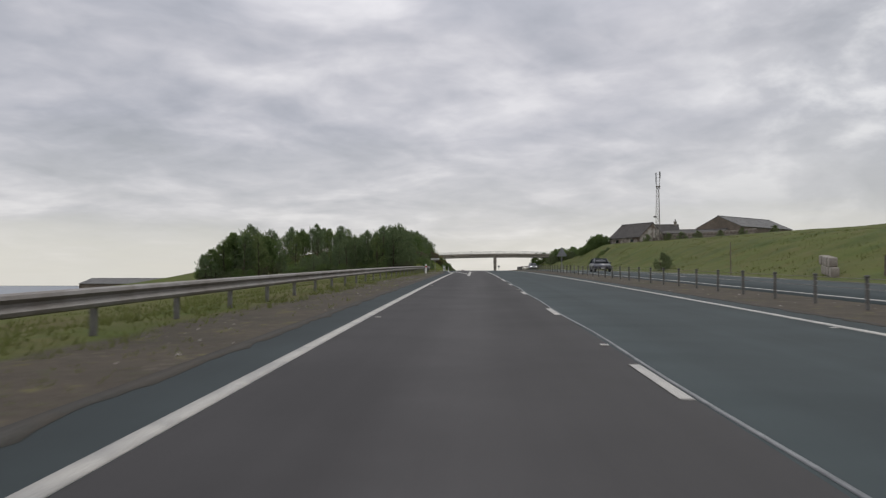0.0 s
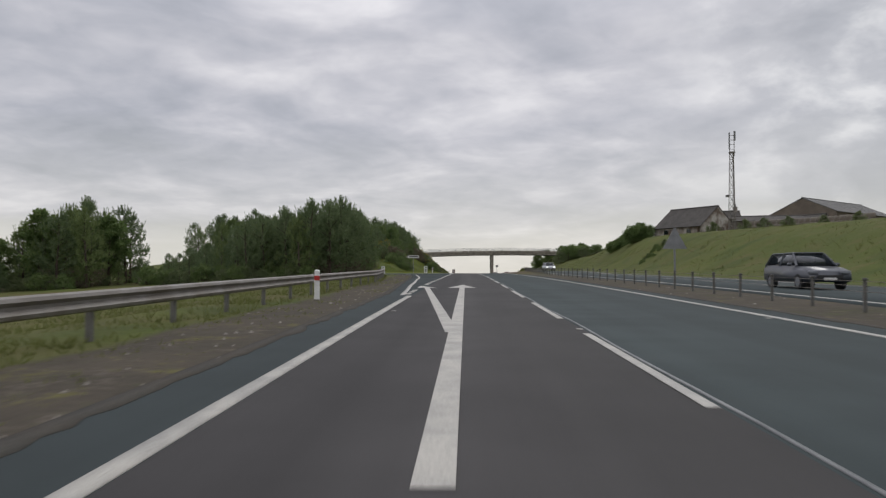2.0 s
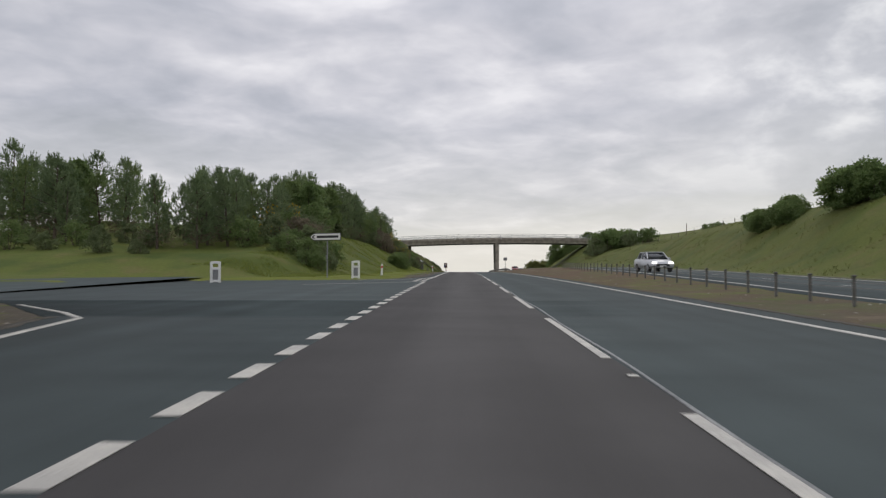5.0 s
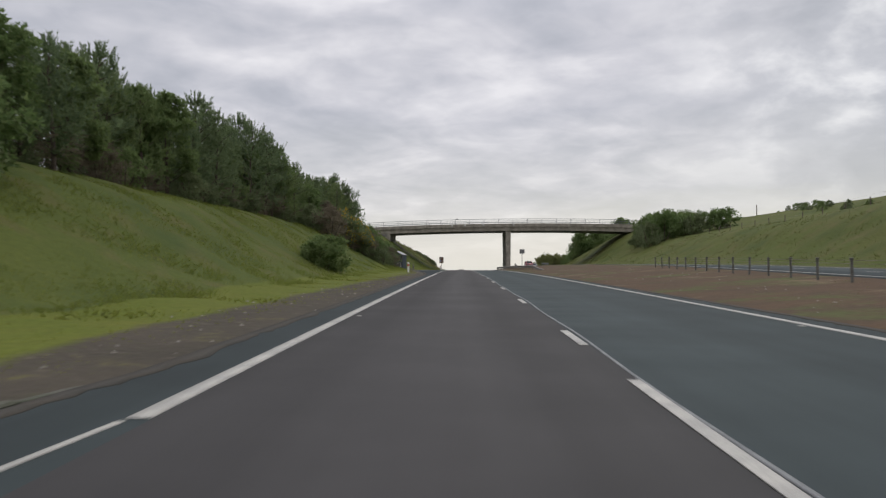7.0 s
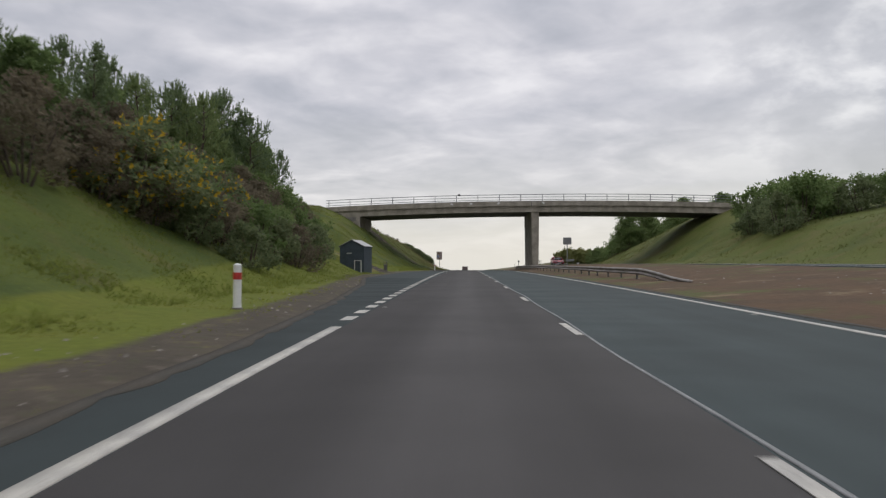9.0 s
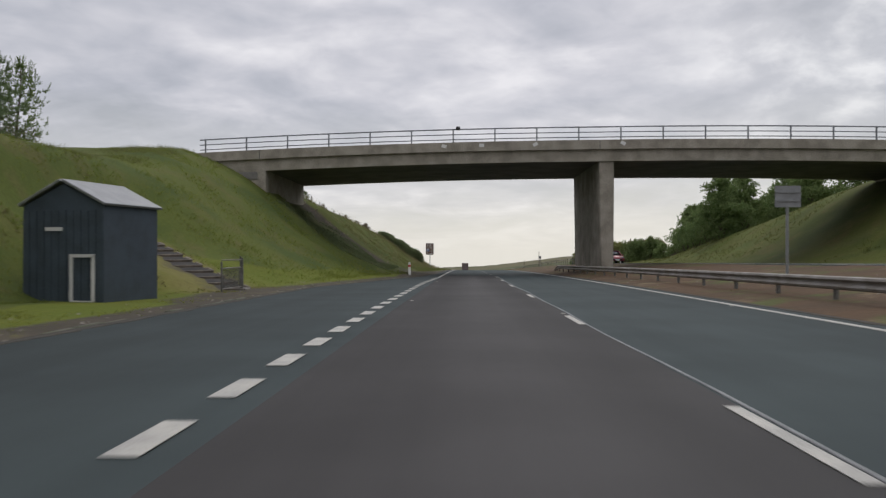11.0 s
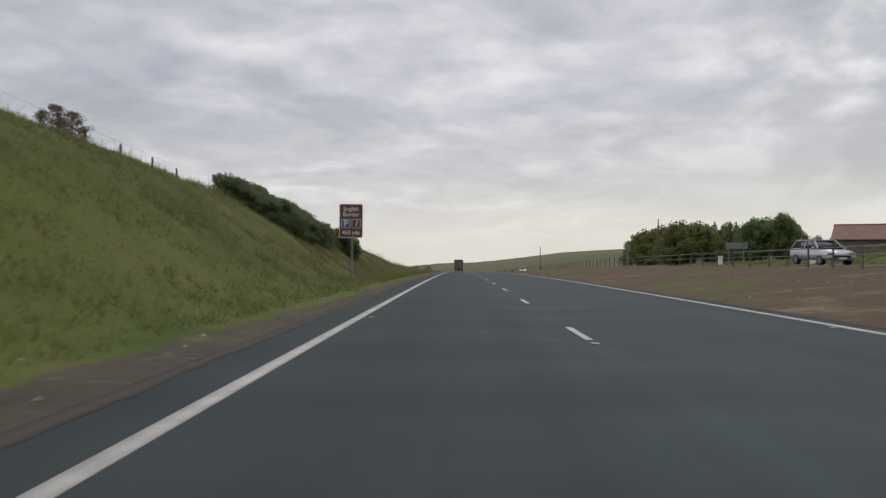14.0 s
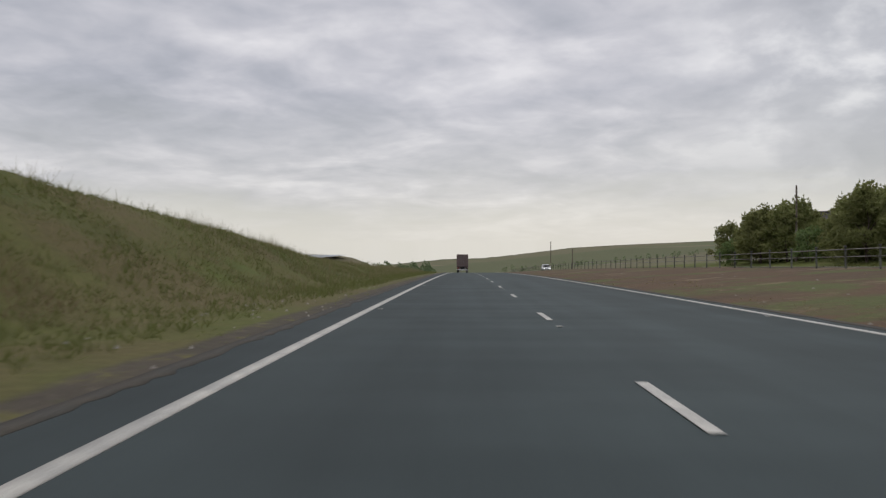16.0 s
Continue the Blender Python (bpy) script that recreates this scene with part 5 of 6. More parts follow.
def car(x, s, level, turn, paint, label, estate=False, lit=False):
    """A car whose nose points along its own -y."""
    b = empty("car", pose(x, s, rz(s) + level + 0.01, 0, 0, turn))
    tagged(b, label, "car", "cars")
    tail = 1.0 if estate else 0.72
    side = [(-2.12, 0.30), (2.12, 0.30), (2.16, 0.62), (2.08, 0.95), (1.55, 0.99), (-0.95, 0.94), (-1.75, 0.82), (-2.1, 0.66)]
    bm = bmesh.new()
    f = [bm.verts.new((-0.87, y, z)) for y, z in side]
    g = [bm.verts.new((0.87, y, z)) for y, z in side]
    bm.faces.new(f), bm.faces.new(g[::-1])
    for i in range(len(side)):
        j = (i + 1) % len(side)
        bm.faces.new((f[i], g[i], g[j], f[j]))
    bmesh.ops.recalc_face_normals(bm, faces=bm.faces)
    bmesh.ops.bevel(bm, geom=list(bm.edges), offset=0.07, segments=2, affect="EDGES")
    part("body", bm, paint, b, smooth=True)
    # the cabin narrows towards its roof
    lower = [(-1.05, 0.93), (2.0 * tail + 0.05, 0.95)]
    upper = [(-0.35, 1.45), (1.55 * tail + 0.15, 1.47)]
    bm = bmesh.new()
    vs = []
    for (y, z), w in ((lower[0], 0.80), (lower[1], 0.78), (upper[1], 0.60), (upper[0], 0.62)):
        vs.append([bm.verts.new((-w, y, z)), bm.verts.new((w, y, z))])
    bm.faces.new([v[0] for v in vs]), bm.faces.new([v[1] for v in vs][::-1])
    for i in range(4):
        j = (i + 1) % 4
        bm.faces.new((vs[i][0], vs[i][1], vs[j][1], vs[j][0]))
    bmesh.ops.recalc_face_normals(bm, faces=bm.faces)
    bmesh.ops.bevel(bm, geom=list(bm.edges), offset=0.05, segments=2, affect="EDGES")
    part("glazing", bm, M_GLASS, b, "dark tinted glazing", smooth=True)
    bm = bmesh.new()
    box(bm, (0, (upper[0][0] + upper[1][0]) / 2, 1.475), (1.22, upper[1][0] - upper[0][0] + 0.1, 0.06), bevel=0.025)
    part("roof", bm, paint, b)
    for sx in (-1, 1):
        for a, c in ((lower[0], upper[0]), (lower[1], upper[1]), ((0.55, 0.95), (0.5, 1.46))):
            bm = bmesh.new()
            tube(bm, (sx * 0.80, a[0], a[1]), (sx * 0.625, c[0], c[1]), 0.045, 0.04, 6)
            part("pillar", bm, paint, b)
    for sx in (-1, 1):
        for y in (-1.32, 1.35):
            bm = bmesh.new()
            tube(bm, (sx * 0.68, y, 0.31), (sx * 0.89, y, 0.31), 0.31, 0.31, 20)
            w = part("wheel", bm, M_BLACK, b)
            bm = bmesh.new()
            tube(bm, (sx * 0.87, y, 0.31), (sx * 0.905, y, 0.31), 0.2, 0.19, 14)
            part("rim", bm, M_RAIL, w)
        bm = bmesh.new()
        box(bm, (sx * 0.62, -2.07, 0.68), (0.38, 0.12, 0.14), bevel=0.03)
        part("headlight", bm, M_LIGHT if lit else M_RAIL, b)
        bm = bmesh.new()
        box(bm, (sx * 0.68, 2.11, 0.8), (0.26, 0.1, 0.2), bevel=0.03)
        part("tail_light", bm, M_TAIL, b)
        bm = bmesh.new()
        box(bm, (sx * 0.95, -0.75, 1.0), (0.2, 0.12, 0.14), bevel=0.04)
        part("wing_mirror", bm, paint, b)
    bm = bmesh.new()
    box(bm, (0, -2.13, 0.5), (1.0, 0.06, 0.16), bevel=0.02)
    part("grille", bm, M_BLACK, b)
    bm = bmesh.new()
    box(bm, (0, -2.165, 0.42), (0.5, 0.02, 0.11))
    part("number_plate", bm, M_SIGN_WHITE, b)


P_GREY, P_SILVER, P_RED, P_WHITE = (car_paint("car_grey", (0.045, 0.05, 0.06)), car_paint("car_silver", (0.42, 0.43, 0.44)),
                                    car_paint("car_red", (0.22, 0.022, 0.03)), car_paint("car_white", (0.7, 0.7, 0.7)))
car(13.9, 83.0, 0, 0, P_GREY, "dark grey hatchback on the opposite carriageway", True)
car(opp_left(186) + 2.4, 186, opp_level(186), 4, P_SILVER, "silver saloon with lit headlamps on the opposite carriageway", False, True)
car(opp_left(373) + 2.6, 373, opp_level(373), 4, P_RED, "dark red estate car on the opposite carriageway", True)
car(opp_left(405) + 4.2, 405, opp_level(405), 4, P_SILVER, "silver people carrier on the opposite carriageway", True)
car(opp_left(585) + 2.5, 585, opp_level(585), 0, P_WHITE, "white car with lit headlamps on the opposite carriageway", True, True)


def lorry(x, s):
    b = empty("lorry", pose(x, s, rz(s) + 0.01, math.degrees(-(s - CREST) / RADIUS), 0, 0))
    tagged(b, "brown box lorry seen from behind on the road", "lorry")
    bm = bmesh.new()
    box(bm, (0, 6, 2.55), (2.5, 12, 2.7), bevel=0.05)
    part("trailer_box", bm, M_LORRY, b)
    for sx in (-1, 1):
        bm = bmesh.new()
        box(bm, (sx * 0.61, -0.04, 2.55), (1.16, 0.06, 2.5), bevel=0.02)
        d = part("rear_door", bm, M_LORRY, b)
        bm = bmesh.new()
        tube(bm, (sx * 0.3, -0.1, 1.4), (sx * 0.3, -0.1, 3.7), 0.025, seg=6)
        part("lock_bar", bm, M_RAIL, d)
        bm = bmesh.new()
        box(bm, (sx * 0.95, -0.05, 0.98), (0.4, 0.08, 0.14), bevel=0.02)
        part("tail_light", bm, M_TAIL, b)
        for y in (1.6, 2.9, 4.2, 11.5, 13.6):
            bm = bmesh.new()
            tube(bm, (sx * 0.8, y, 0.5), (sx * 1.2, y, 0.5), 0.5, 0.5, 18)
            part("wheel", bm, M_BLACK, b)
    bm = bmesh.new()
    box(bm, (0, 6.2, 0.98), (0.9, 12.4, 0.28))
    part("chassis", bm, M_BLACK, b)
    bm = bmesh.new()
    box(bm, (0, 13.3, 1.9), (2.4, 2.1, 2.7), bevel=0.12)
    part("cab", bm, M_WHITE, b)
    bm = bmesh.new()
    box(bm, (0, 0.1, 0.62), (2.3, 0.12, 0.16), bevel=0.02)
    part("under_run_bar", bm, M_SIGN_WHITE, b)


lorry(-0.2, 572)

# ---------------------------------------------------------------- trees and shrubs
rng = np.random.default_rng(4)


def sprays(centres, dirs, length, width, blades, spread, droop=0.0):
    """Triangles fanning from each centre round its direction: needles, leaves or grass. Returns verts, faces."""
    n = len(centres)
    c = np.repeat(centres, blades, 0)
    d = np.repeat(dirs, blades, 0) + rng.normal(0, spread, (n * blades, 3))
    d /= np.linalg.norm(d, axis=1, keepdims=True) + 1e-9
    side = np.cross(d, rng.normal(0, 1, d.shape))
    side /= np.linalg.norm(side, axis=1, keepdims=True) + 1e-9
    L = (np.repeat(np.broadcast_to(length, (n,)), blades) * rng.uniform(0.6, 1.15, n * blades))[:, None]
    W = (np.repeat(np.broadcast_to(width, (n,)), blades) * rng.uniform(0.7, 1.2, n * blades))[:, None]
    a = c - side * W / 2
    b = c + side * W / 2
    tip = c + d * L + np.array([0, 0, -1]) * droop * L
    v = np.stack([a, b, tip], 1).reshape(-1, 3)
    f = np.arange(len(v)).reshape(-1, 3)
    return v, f


def limbs(bm, trunk_h, r, lean, branches):
    """A tapered, slightly bent trunk with limbs."""
    p = Vector((0, 0, -0.4))
    n = 5
    pts = [p]
    for k in range(1, n + 1):
        pts.append(Vector((lean * math.sin(k * 1.3) * k / n, lean * math.cos(k * 0.9) * k / n, trunk_h * k / n)))
    for k in range(n):
        tube(bm, pts[k], pts[k + 1], r * (1 - k / n * 0.85), r * (1 - (k + 1) / n * 0.85), 7)
    for a, z, L, up in branches:
        q = Vector((0, 0, z))
        tube(bm, q, q + Vector((math.cos(a) * L, math.sin(a) * L, L * up)), r * 0.28, r * 0.08, 5)


def pine(seed, h, w, low, needles, label, category="pine tree", name="pine_tree"):
    """A pine or spruce: whorls of rising branches with needle sprays, dead twigs below, upright young shoots like fingers."""
    global rng
    rng = np.random.default_rng(seed)
    random.seed(seed)
    b = empty(name)
    tagged(b, label, category, "plantation trees")
    cs, ds, arms, tips = [], [], [], []
    levels = int(h * 2.2)
    for i in range(levels):
        t = i / (levels - 1)
        z = h * (low + (0.97 - low) * t)
        reach = w * (1 - t ** 2.2) ** 0.75 * (0.55 + 0.45 * min(1, t * 4 + 0.3)) + 0.15
        k = rng.integers(5, 8)
        for j in range(k):
            a = rng.uniform(0, 2 * np.pi)
            L = reach * rng.uniform(0.6, 1.2)
            up = rng.uniform(0.05, 0.35) + 0.5 * t
            if j < 2:
                arms.append((a, z - 0.2, L * 0.9, up))
            m = max(4, int(L * 4.6))
            u = np.sqrt(rng.uniform(0.06, 1, m))
            pts = np.stack([np.cos(a) * L * u, np.sin(a) * L * u, z + up * L * u], 1) + rng.normal(0, 0.14, (m, 3))
            cs.append(pts)
            out = np.array([np.cos(a), np.sin(a), 0.6 + up])
            ds.append(np.broadcast_to(out, (m, 3)) + rng.normal(0, 0.3, (m, 3)))
            for q in range(2 if t > 0.45 else 1):
                v = rng.uniform(0.72, 1.02)
                tips.append((np.cos(a) * L * v, np.sin(a) * L * v, z + up * L * v + 0.05, np.cos(a) * 0.3, np.sin(a) * 0.3, rng.uniform(0.35, 0.62) + 0.3 * t))
    tips += [(rng.normal(0, 0.1), rng.normal(0, 0.1), h * 0.96, 0, 0, 1.1)]
    tip = np.array(tips)
    v1, f1 = sprays(np.concatenate(cs), np.concatenate(ds), 0.40, 0.085, 6, 0.6)
    # each finger: short needles set along a rising shoot
    n, rungs = len(tip), 5
    way = tip[:, 3:5] * rng.uniform(0.2, 1.0, (n, 1)) + rng.normal(0, 0.10, (n, 2))
    along_ = np.concatenate([way, np.ones((n, 1))], 1) * tip[:, 5:6]
    base = (tip[:, None, :3] + along_[:, None, :] * np.linspace(0, 0.85, rungs)[None, :, None]).reshape(-1, 3)
    v2, f2 = sprays(base, np.repeat(along_ / tip[:, 5:6], rungs, 0), 0.26, 0.06, 4, 0.26)
    bm = bmesh.new()
    limbs(bm, h * 0.95, 0.10 + h * 0.008, 0.12, arms[::2])
    part("trunk", bm, M_BARK, b)
    mesh_arrays("crown", np.concatenate([v1, v2]), np.concatenate([f1, f2 + len(v1)]), needles, b)
    m = 110
    a, t, r = rng.uniform(0, 2 * np.pi, m), rng.uniform(0.06, low + 0.16, m), w * 0.75 * np.sqrt(rng.uniform(0.05, 1, m))
    v3, f3 = sprays(np.stack([np.cos(a) * r, np.sin(a) * r, h * t], 1), np.stack([np.cos(a), np.sin(a), np.full(m, -0.15)], 1), 0.7, 0.035, 4, 0.35)
    tagged(mesh_arrays("dead_wood", v3, f3, M_BROWN, b), "brown dead lower twigs", kind="stuff")
    return b


def broadleaf(seed, h, w, low, leaves, label, name="tree", category="tree", group="trees", clumps=46, leaf=0.17, per=80, stems=1, flowers=None, shape=1.0):
    """A tree or shrub: limbs that end in clumps of leaves, with gaps between them."""
    global rng
    rng = np.random.default_rng(seed)
    random.seed(seed)
    b = empty(name)
    tagged(b, label, category, group)
    arms, cs, ds, tips = [], [], [], []
    for i in range(clumps):
        t = rng.uniform(0, 1) ** 0.8
        a = rng.uniform(0, 2 * np.pi)
        prof = math.sin(math.pi * min(0.98, 0.18 + 0.80 * t)) ** (0.7 * shape)
        r = w * prof * math.sqrt(rng.uniform(0.12, 1.0)) * rng.uniform(0.85, 1.12)
        z = h * (low + (1 - low) * t) * rng.uniform(0.93, 1.04)
        c = np.array([math.cos(a) * r, math.sin(a) * r, z])
        size = rng.uniform(0.30, 0.52) * w * 0.62
        q = rng.normal(0, 1, (per, 3))
        q /= np.linalg.norm(q, axis=1, keepdims=True)
        pts = c + q * size * rng.uniform(0.25, 1.12, (per, 1)) * np.array([1, 1, 0.8])
        pts[:, 2] = np.maximum(pts[:, 2], 0.05)
        cs.append(pts)
        ds.append(q + np.array([0, 0, 0.35]))
        tips.append(c + np.array([0, 0, size * 0.6]))
        if i % 3 == 0:
            arms.append((a, max(0.1, z * 0.45), max(0.2, r), min(1.5, z * 0.5 / max(r, 0.3))))
    v, f = sprays(np.concatenate(cs), np.concatenate(ds), leaf * 1.45, leaf * 0.85, 3, 0.8)
    if stems == 1:
        bm = bmesh.new()
        limbs(bm, h * 0.75, 0.05 + h * 0.012, 0.15, arms)
        part("trunk", bm, M_BARK, b)
    else:
        for k in range(stems):
            a, out = 2 * math.pi * k / stems, w * (0.35 if k % 2 else 0.55)
            bm = bmesh.new()
            tube(bm, (0.1 * math.cos(a), 0.1 * math.sin(a), -0.3), (out * math.cos(a), out * math.sin(a), h * (0.75 if k % 2 else 0.55)), 0.05, 0.02, 5)
            part("stem", bm, M_BARK, b)
    mesh_arrays("crown" if stems == 1 else "foliage", v, f, leaves, b)
    if flowers:
        q = np.concatenate(cs)
        q = q[rng.choice(len(q), len(q) // 5, False)]
        q = q + (q - np.array([0, 0, h * 0.4])) * 0.06
        v, f = sprays(q, np.tile([[0, 0, 1.0]], (len(q), 1)), 0.15, 0.11, 4, 1.0)
        mesh_arrays("blossom", v, f, flowers, b)
    return b


def plant(kinds, spots, seed, scale=(0.85, 1.15), sink=0.1):
    """Copies of the kinds, turned and scaled, on the ground at spots (x, s)."""
    r = random.Random(seed)
    for x, s in spots:
        k = r.choice(kinds)
        if isinstance(scale, tuple):
            f = r.uniform(*scale)
        elif scale is rise:
            f = rise(x) * r.uniform(0.92, 1.06)
        else:
            f = scale(x, s) * r.uniform(0.9, 1.1)
        m = pose(x, s, ground_z(x, s) - sink, r.uniform(-3, 3), r.uniform(-3, 3), r.uniform(0, 360))
        o = copy_thing(k, m)
        o.scale = (f * r.uniform(0.92, 1.08), f * r.uniform(0.92, 1.08), f)


def scatter(seed, n, x0, x1, s0, s1, gap, keep=None):
    r = random.Random(seed)
    out = []
    for _ in range(n * 30):
        if len(out) >= n:
            break
        x, s = r.uniform(x0, x1), r.uniform(s0, s1)
        if keep and not keep(x, s):
            continue
        if all((x - a) ** 2 + (s - c) ** 2 > gap * gap for a, c in out):
            out.append((x, s))
    return out


def drop(*things):
    """Take away the patterns once they have been copied."""
    for t in things:
        for o in (*t.children_recursive, t):
            bpy.data.objects.remove(o)


pines = [pine(11, 8.2, 2.35, 0.12, M_NEEDLE, "dark green pine with upright shoots in a dense plantation"),
         pine(12, 7.6, 2.2, 0.16, M_NEEDLE, "dark green pine with upright shoots in a dense plantation"),
         pine(13, 7.2, 2.2, 0.10, M_NEEDLE2, "mid-green spruce among the plantation's pines", "spruce tree", "spruce_tree"),
         pine(14, 8.5, 2.1, 0.18, M_NEEDLE, "tall dark pine with a bare lower trunk")]
small_pines = [pine(15, 5.6, 1.6, 0.10, M_NEEDLE, "bushy young pine at the head of the slope"),
               pine(16, 5.0, 1.5, 0.08, M_NEEDLE2, "bushy young spruce at the head of the slope", "spruce tree", "spruce_tree")]
birch = broadleaf(21, 7.4, 2.2, 0.2, M_LEAF, "leafy green broadleaf tree among the pines", leaf=0.2, per=56)
big_tree = broadleaf(22, 10.5, 4.0, 0.12, M_LEAF, "tall dense broadleaf tree on the bank", clumps=84, leaf=0.25, per=66)
big_tree2 = broadleaf(23, 8.5, 3.4, 0.08, M_NEEDLE2, "dense dark green broadleaf tree on the bank", clumps=80, leaf=0.24, per=64)
bush = broadleaf(24, 3.0, 1.8, 0.05, M_LEAF, "rounded green shrub with dense leaves", "shrub", "shrub", "shrubs", 30, 0.15, 36, 5)
dark_bush = broadleaf(25, 2.2, 1.5, 0.05, M_GORSE, "dark green gorse shrub on the slope", "gorse_shrub", "shrub", "shrubs", 34, 0.12, 40, 5)
round_gorse = broadleaf(29, 2.3, 1.55, 0.02, M_GORSE, "dense rounded dark gorse bush on the slope", "gorse_shrub", "shrub", "shrubs", 62, 0.115, 46, 5, shape=0.55)
round_bush = broadleaf(30, 2.3, 1.6, 0.02, M_LEAF, "dense rounded green bush on the grassy slope", "shrub", "shrub", "shrubs", 70, 0.12, 60, 5, shape=0.55)
gorse = broadleaf(26, 2.6, 1.7, 0.05, M_GORSE, "gorse shrub with yellow blossom", "gorse_shrub", "shrub", "shrubs", 30, 0.135, 37, 5, M_FLOWER)
brown = broadleaf(27, 2.6, 1.7, 0.04, M_BROWN, "brown half-bare scrub on the slope", "scrub", "shrub", "shrubs", 40, 0.092, 50, 6)
hedge_tree = broadleaf(28, 4.9, 2.4, 0.04, M_OLIVE, "green garden hedge tree with ragged top", "hedge_tree", clumps=52, leaf=0.19, per=46)

# the plantation before the junction, tallest near the road and low at its far side
rise = lin((-31, 0.27), (-28, 0.31), (-24, 0.46), (-20, 0.69), (-15, 0.83), (-12.5, 0.86), (-11, 0.81))
round_end = lin((-44, 0.34), (-41, 0.62), (-38, 0.90), (-33, 0.88))
plant(pines, scatter(1, 88, -29, -11.0, 119, 139, 1.42, lambda x, s: x < -11.5 - max(0, 124 - s) * 0.6), 1, rise)
plant(pines[:3] + [birch], scatter(2, 28, -43, -33.2, 115, 126, 1.6), 2, lambda x, s: round_end(x))
plant(pines[:3] + [birch], scatter(3, 8, -27, -20, 139, 147, 2.6), 3, (0.55, 0.7))
plant(pines[:3] + [birch], scatter(31, 26, -50, -34, 186, 210, 2.4), 31, (0.80, 0.98))
plant([bush, dark_bush], scatter(35, 18, -50, -22, 182, 189, 2.0), 35, (0.5, 0.8), 0.2)
plant(pines[:3] + small_pines, scatter(36, 14, -36, -20, 187, 197, 2.0), 36, (0.62, 0.78))
plant(pines[:3], [(-12.2, 142.6), (-13.0, 145.2), (-14.2, 141.0), (-15.2, 144.6), (-12.6, 140.6)], 37, (0.84, 0.96))
plant([bush, dark_bush] + small_pines, scatter(32, 24, -42.5, -33.5, 113, 117, 1.15), 32, (0.4, 0.62), 0.3)
plant([dark_bush, bush], scatter(33, 24, -29, -12, 117.5, 120, 1.1, lambda x, s: x < -14), 33, (0.45, 0.7), 0.3)
plant(small_pines, [(-30.6, 121), (-31.4, 124), (-30.2, 127), (-32.3, 120)], 28, (0.34, 0.45))
plant([bush, dark_bush], scatter(5, 16, -34, -10.9, 115, 138, 1.8, lambda x, s: x < -10.6 - max(0, 126 - s) * 0.5), 5, (0.5, 0.8))
# along the head of the long slope
behind = lin((180, 0.69), (195, 0.65), (203, 0.72), (225, 0.83), (240, 0.93), (250, 0.85), (257, 0.68), (266, 0.70), (273, 0.86), (288, 0.92), (298, 0.82), (318, 0.80))
plant(pines, scatter(6, 54, -25, -18.2, 184, 318, 2.1, lambda x, s: s < 299), 6, lambda x, s: behind(s))
plant(pines[:3] + small_pines + [birch], scatter(7, 66, -18.4, -15.6, 190, 314, 1.5, lambda x, s: s < 299 and x < -16.0 + 0.5 * math.sin(s * 0.25)), 7, lambda x, s: 0.9 * behind(s))
plant([dark_bush, brown, bush], scatter(29, 28, -16.6, -15.3, 192, 298, 2.4), 29, (0.45, 0.75), 0.2)
plant(pines, scatter(8, 16, -44, -24, 318, 332, 3.0, lambda x, s: x < -26), 8, (0.6, 0.8))
# scrub that spills down the slope
plant([bush, dark_bush, bush, brown], scatter(42, 17, -14.5, -10.4, 184.6, 194, 1.15, lambda x, s: -x > 10.2 + max(0, 187 - s) * 0.4 + max(0, s - 190) * 0.25), 42, (0.42, 0.68), 0.25)
plant([dark_bush, brown, dark_bush, brown, bush, brown], scatter(9, 58, -15.5, -8.2, 253, 292, 1.4, lambda x, s: -x > 8.3 + max(0, 259 - s) * 1.1 + max(0, s - 276) * 0.1 and -x > (s - 231) * 0.162 + 1.7), 9, (0.7, 1.1), 0.25)
plant([brown, dark_bush], scatter(10, 14, -17, -12.5, 250, 298, 1.6), 10, (0.8, 1.2))
plant([round_bush], [(-8.0, 224.6)], 11, (0.92, 0.93), 0.3)
plant([brown, dark_bush, bush], [(-13.6, 199.5), (-14.4, 201.0), (-14.6, 198.4), (-13.6, 195.5), (-14.6, 193.5), (-15.6, 190.5), (-13.2, 192.5), (-17.0, 187.5), (-12.4, 189.6), (-15.9, 195.6)], 12, (0.8, 1.15), 0.2)
plant([gorse], [(-15.6, 198), (-16.4, 193), (-11.6, 257.6), (-12.5, 260.0), (-13.0, 261.6), (-11.3, 259.6), (-12.4, 266.5)], 13, (1.0, 1.2))
# beyond the bridge
plant([round_gorse], scatter(14, 40, -13.8, -9.5, 403.0, 413.2, 0.98, lambda x, s: -x > 10.4 - (s - 403) * 0.08), 14, (0.58, 0.72), 0.35)
plant([round_gorse], [(-9.2, 420.3), (-9.5, 418.6), (-8.9, 419.0)], 15, (0.74, 0.86), 0.45)
plant([brown], [(-9.7, 424.7)], 30, (0.4, 0.41), 0.1)
plant([round_gorse], scatter(27, 9, -11.2, -9.6, 413.5, 417.0, 0.8), 27, (0.28, 0.36), 0.2)
plant([brown], [(-14.6, 372), (-14.3, 379), (-15.0, 359.8)], 16, (0.22, 0.28))
plant([dark_bush], [(-16.4, 353.8), (-17.2, 354.6), (-16.0, 355.4)], 43, (0.36, 0.46), 0.2)
plant([dark_bush, brown], [(-14.0, 385.3), (-14.2, 386.8)], 34, (0.32, 0.40), 0.15)
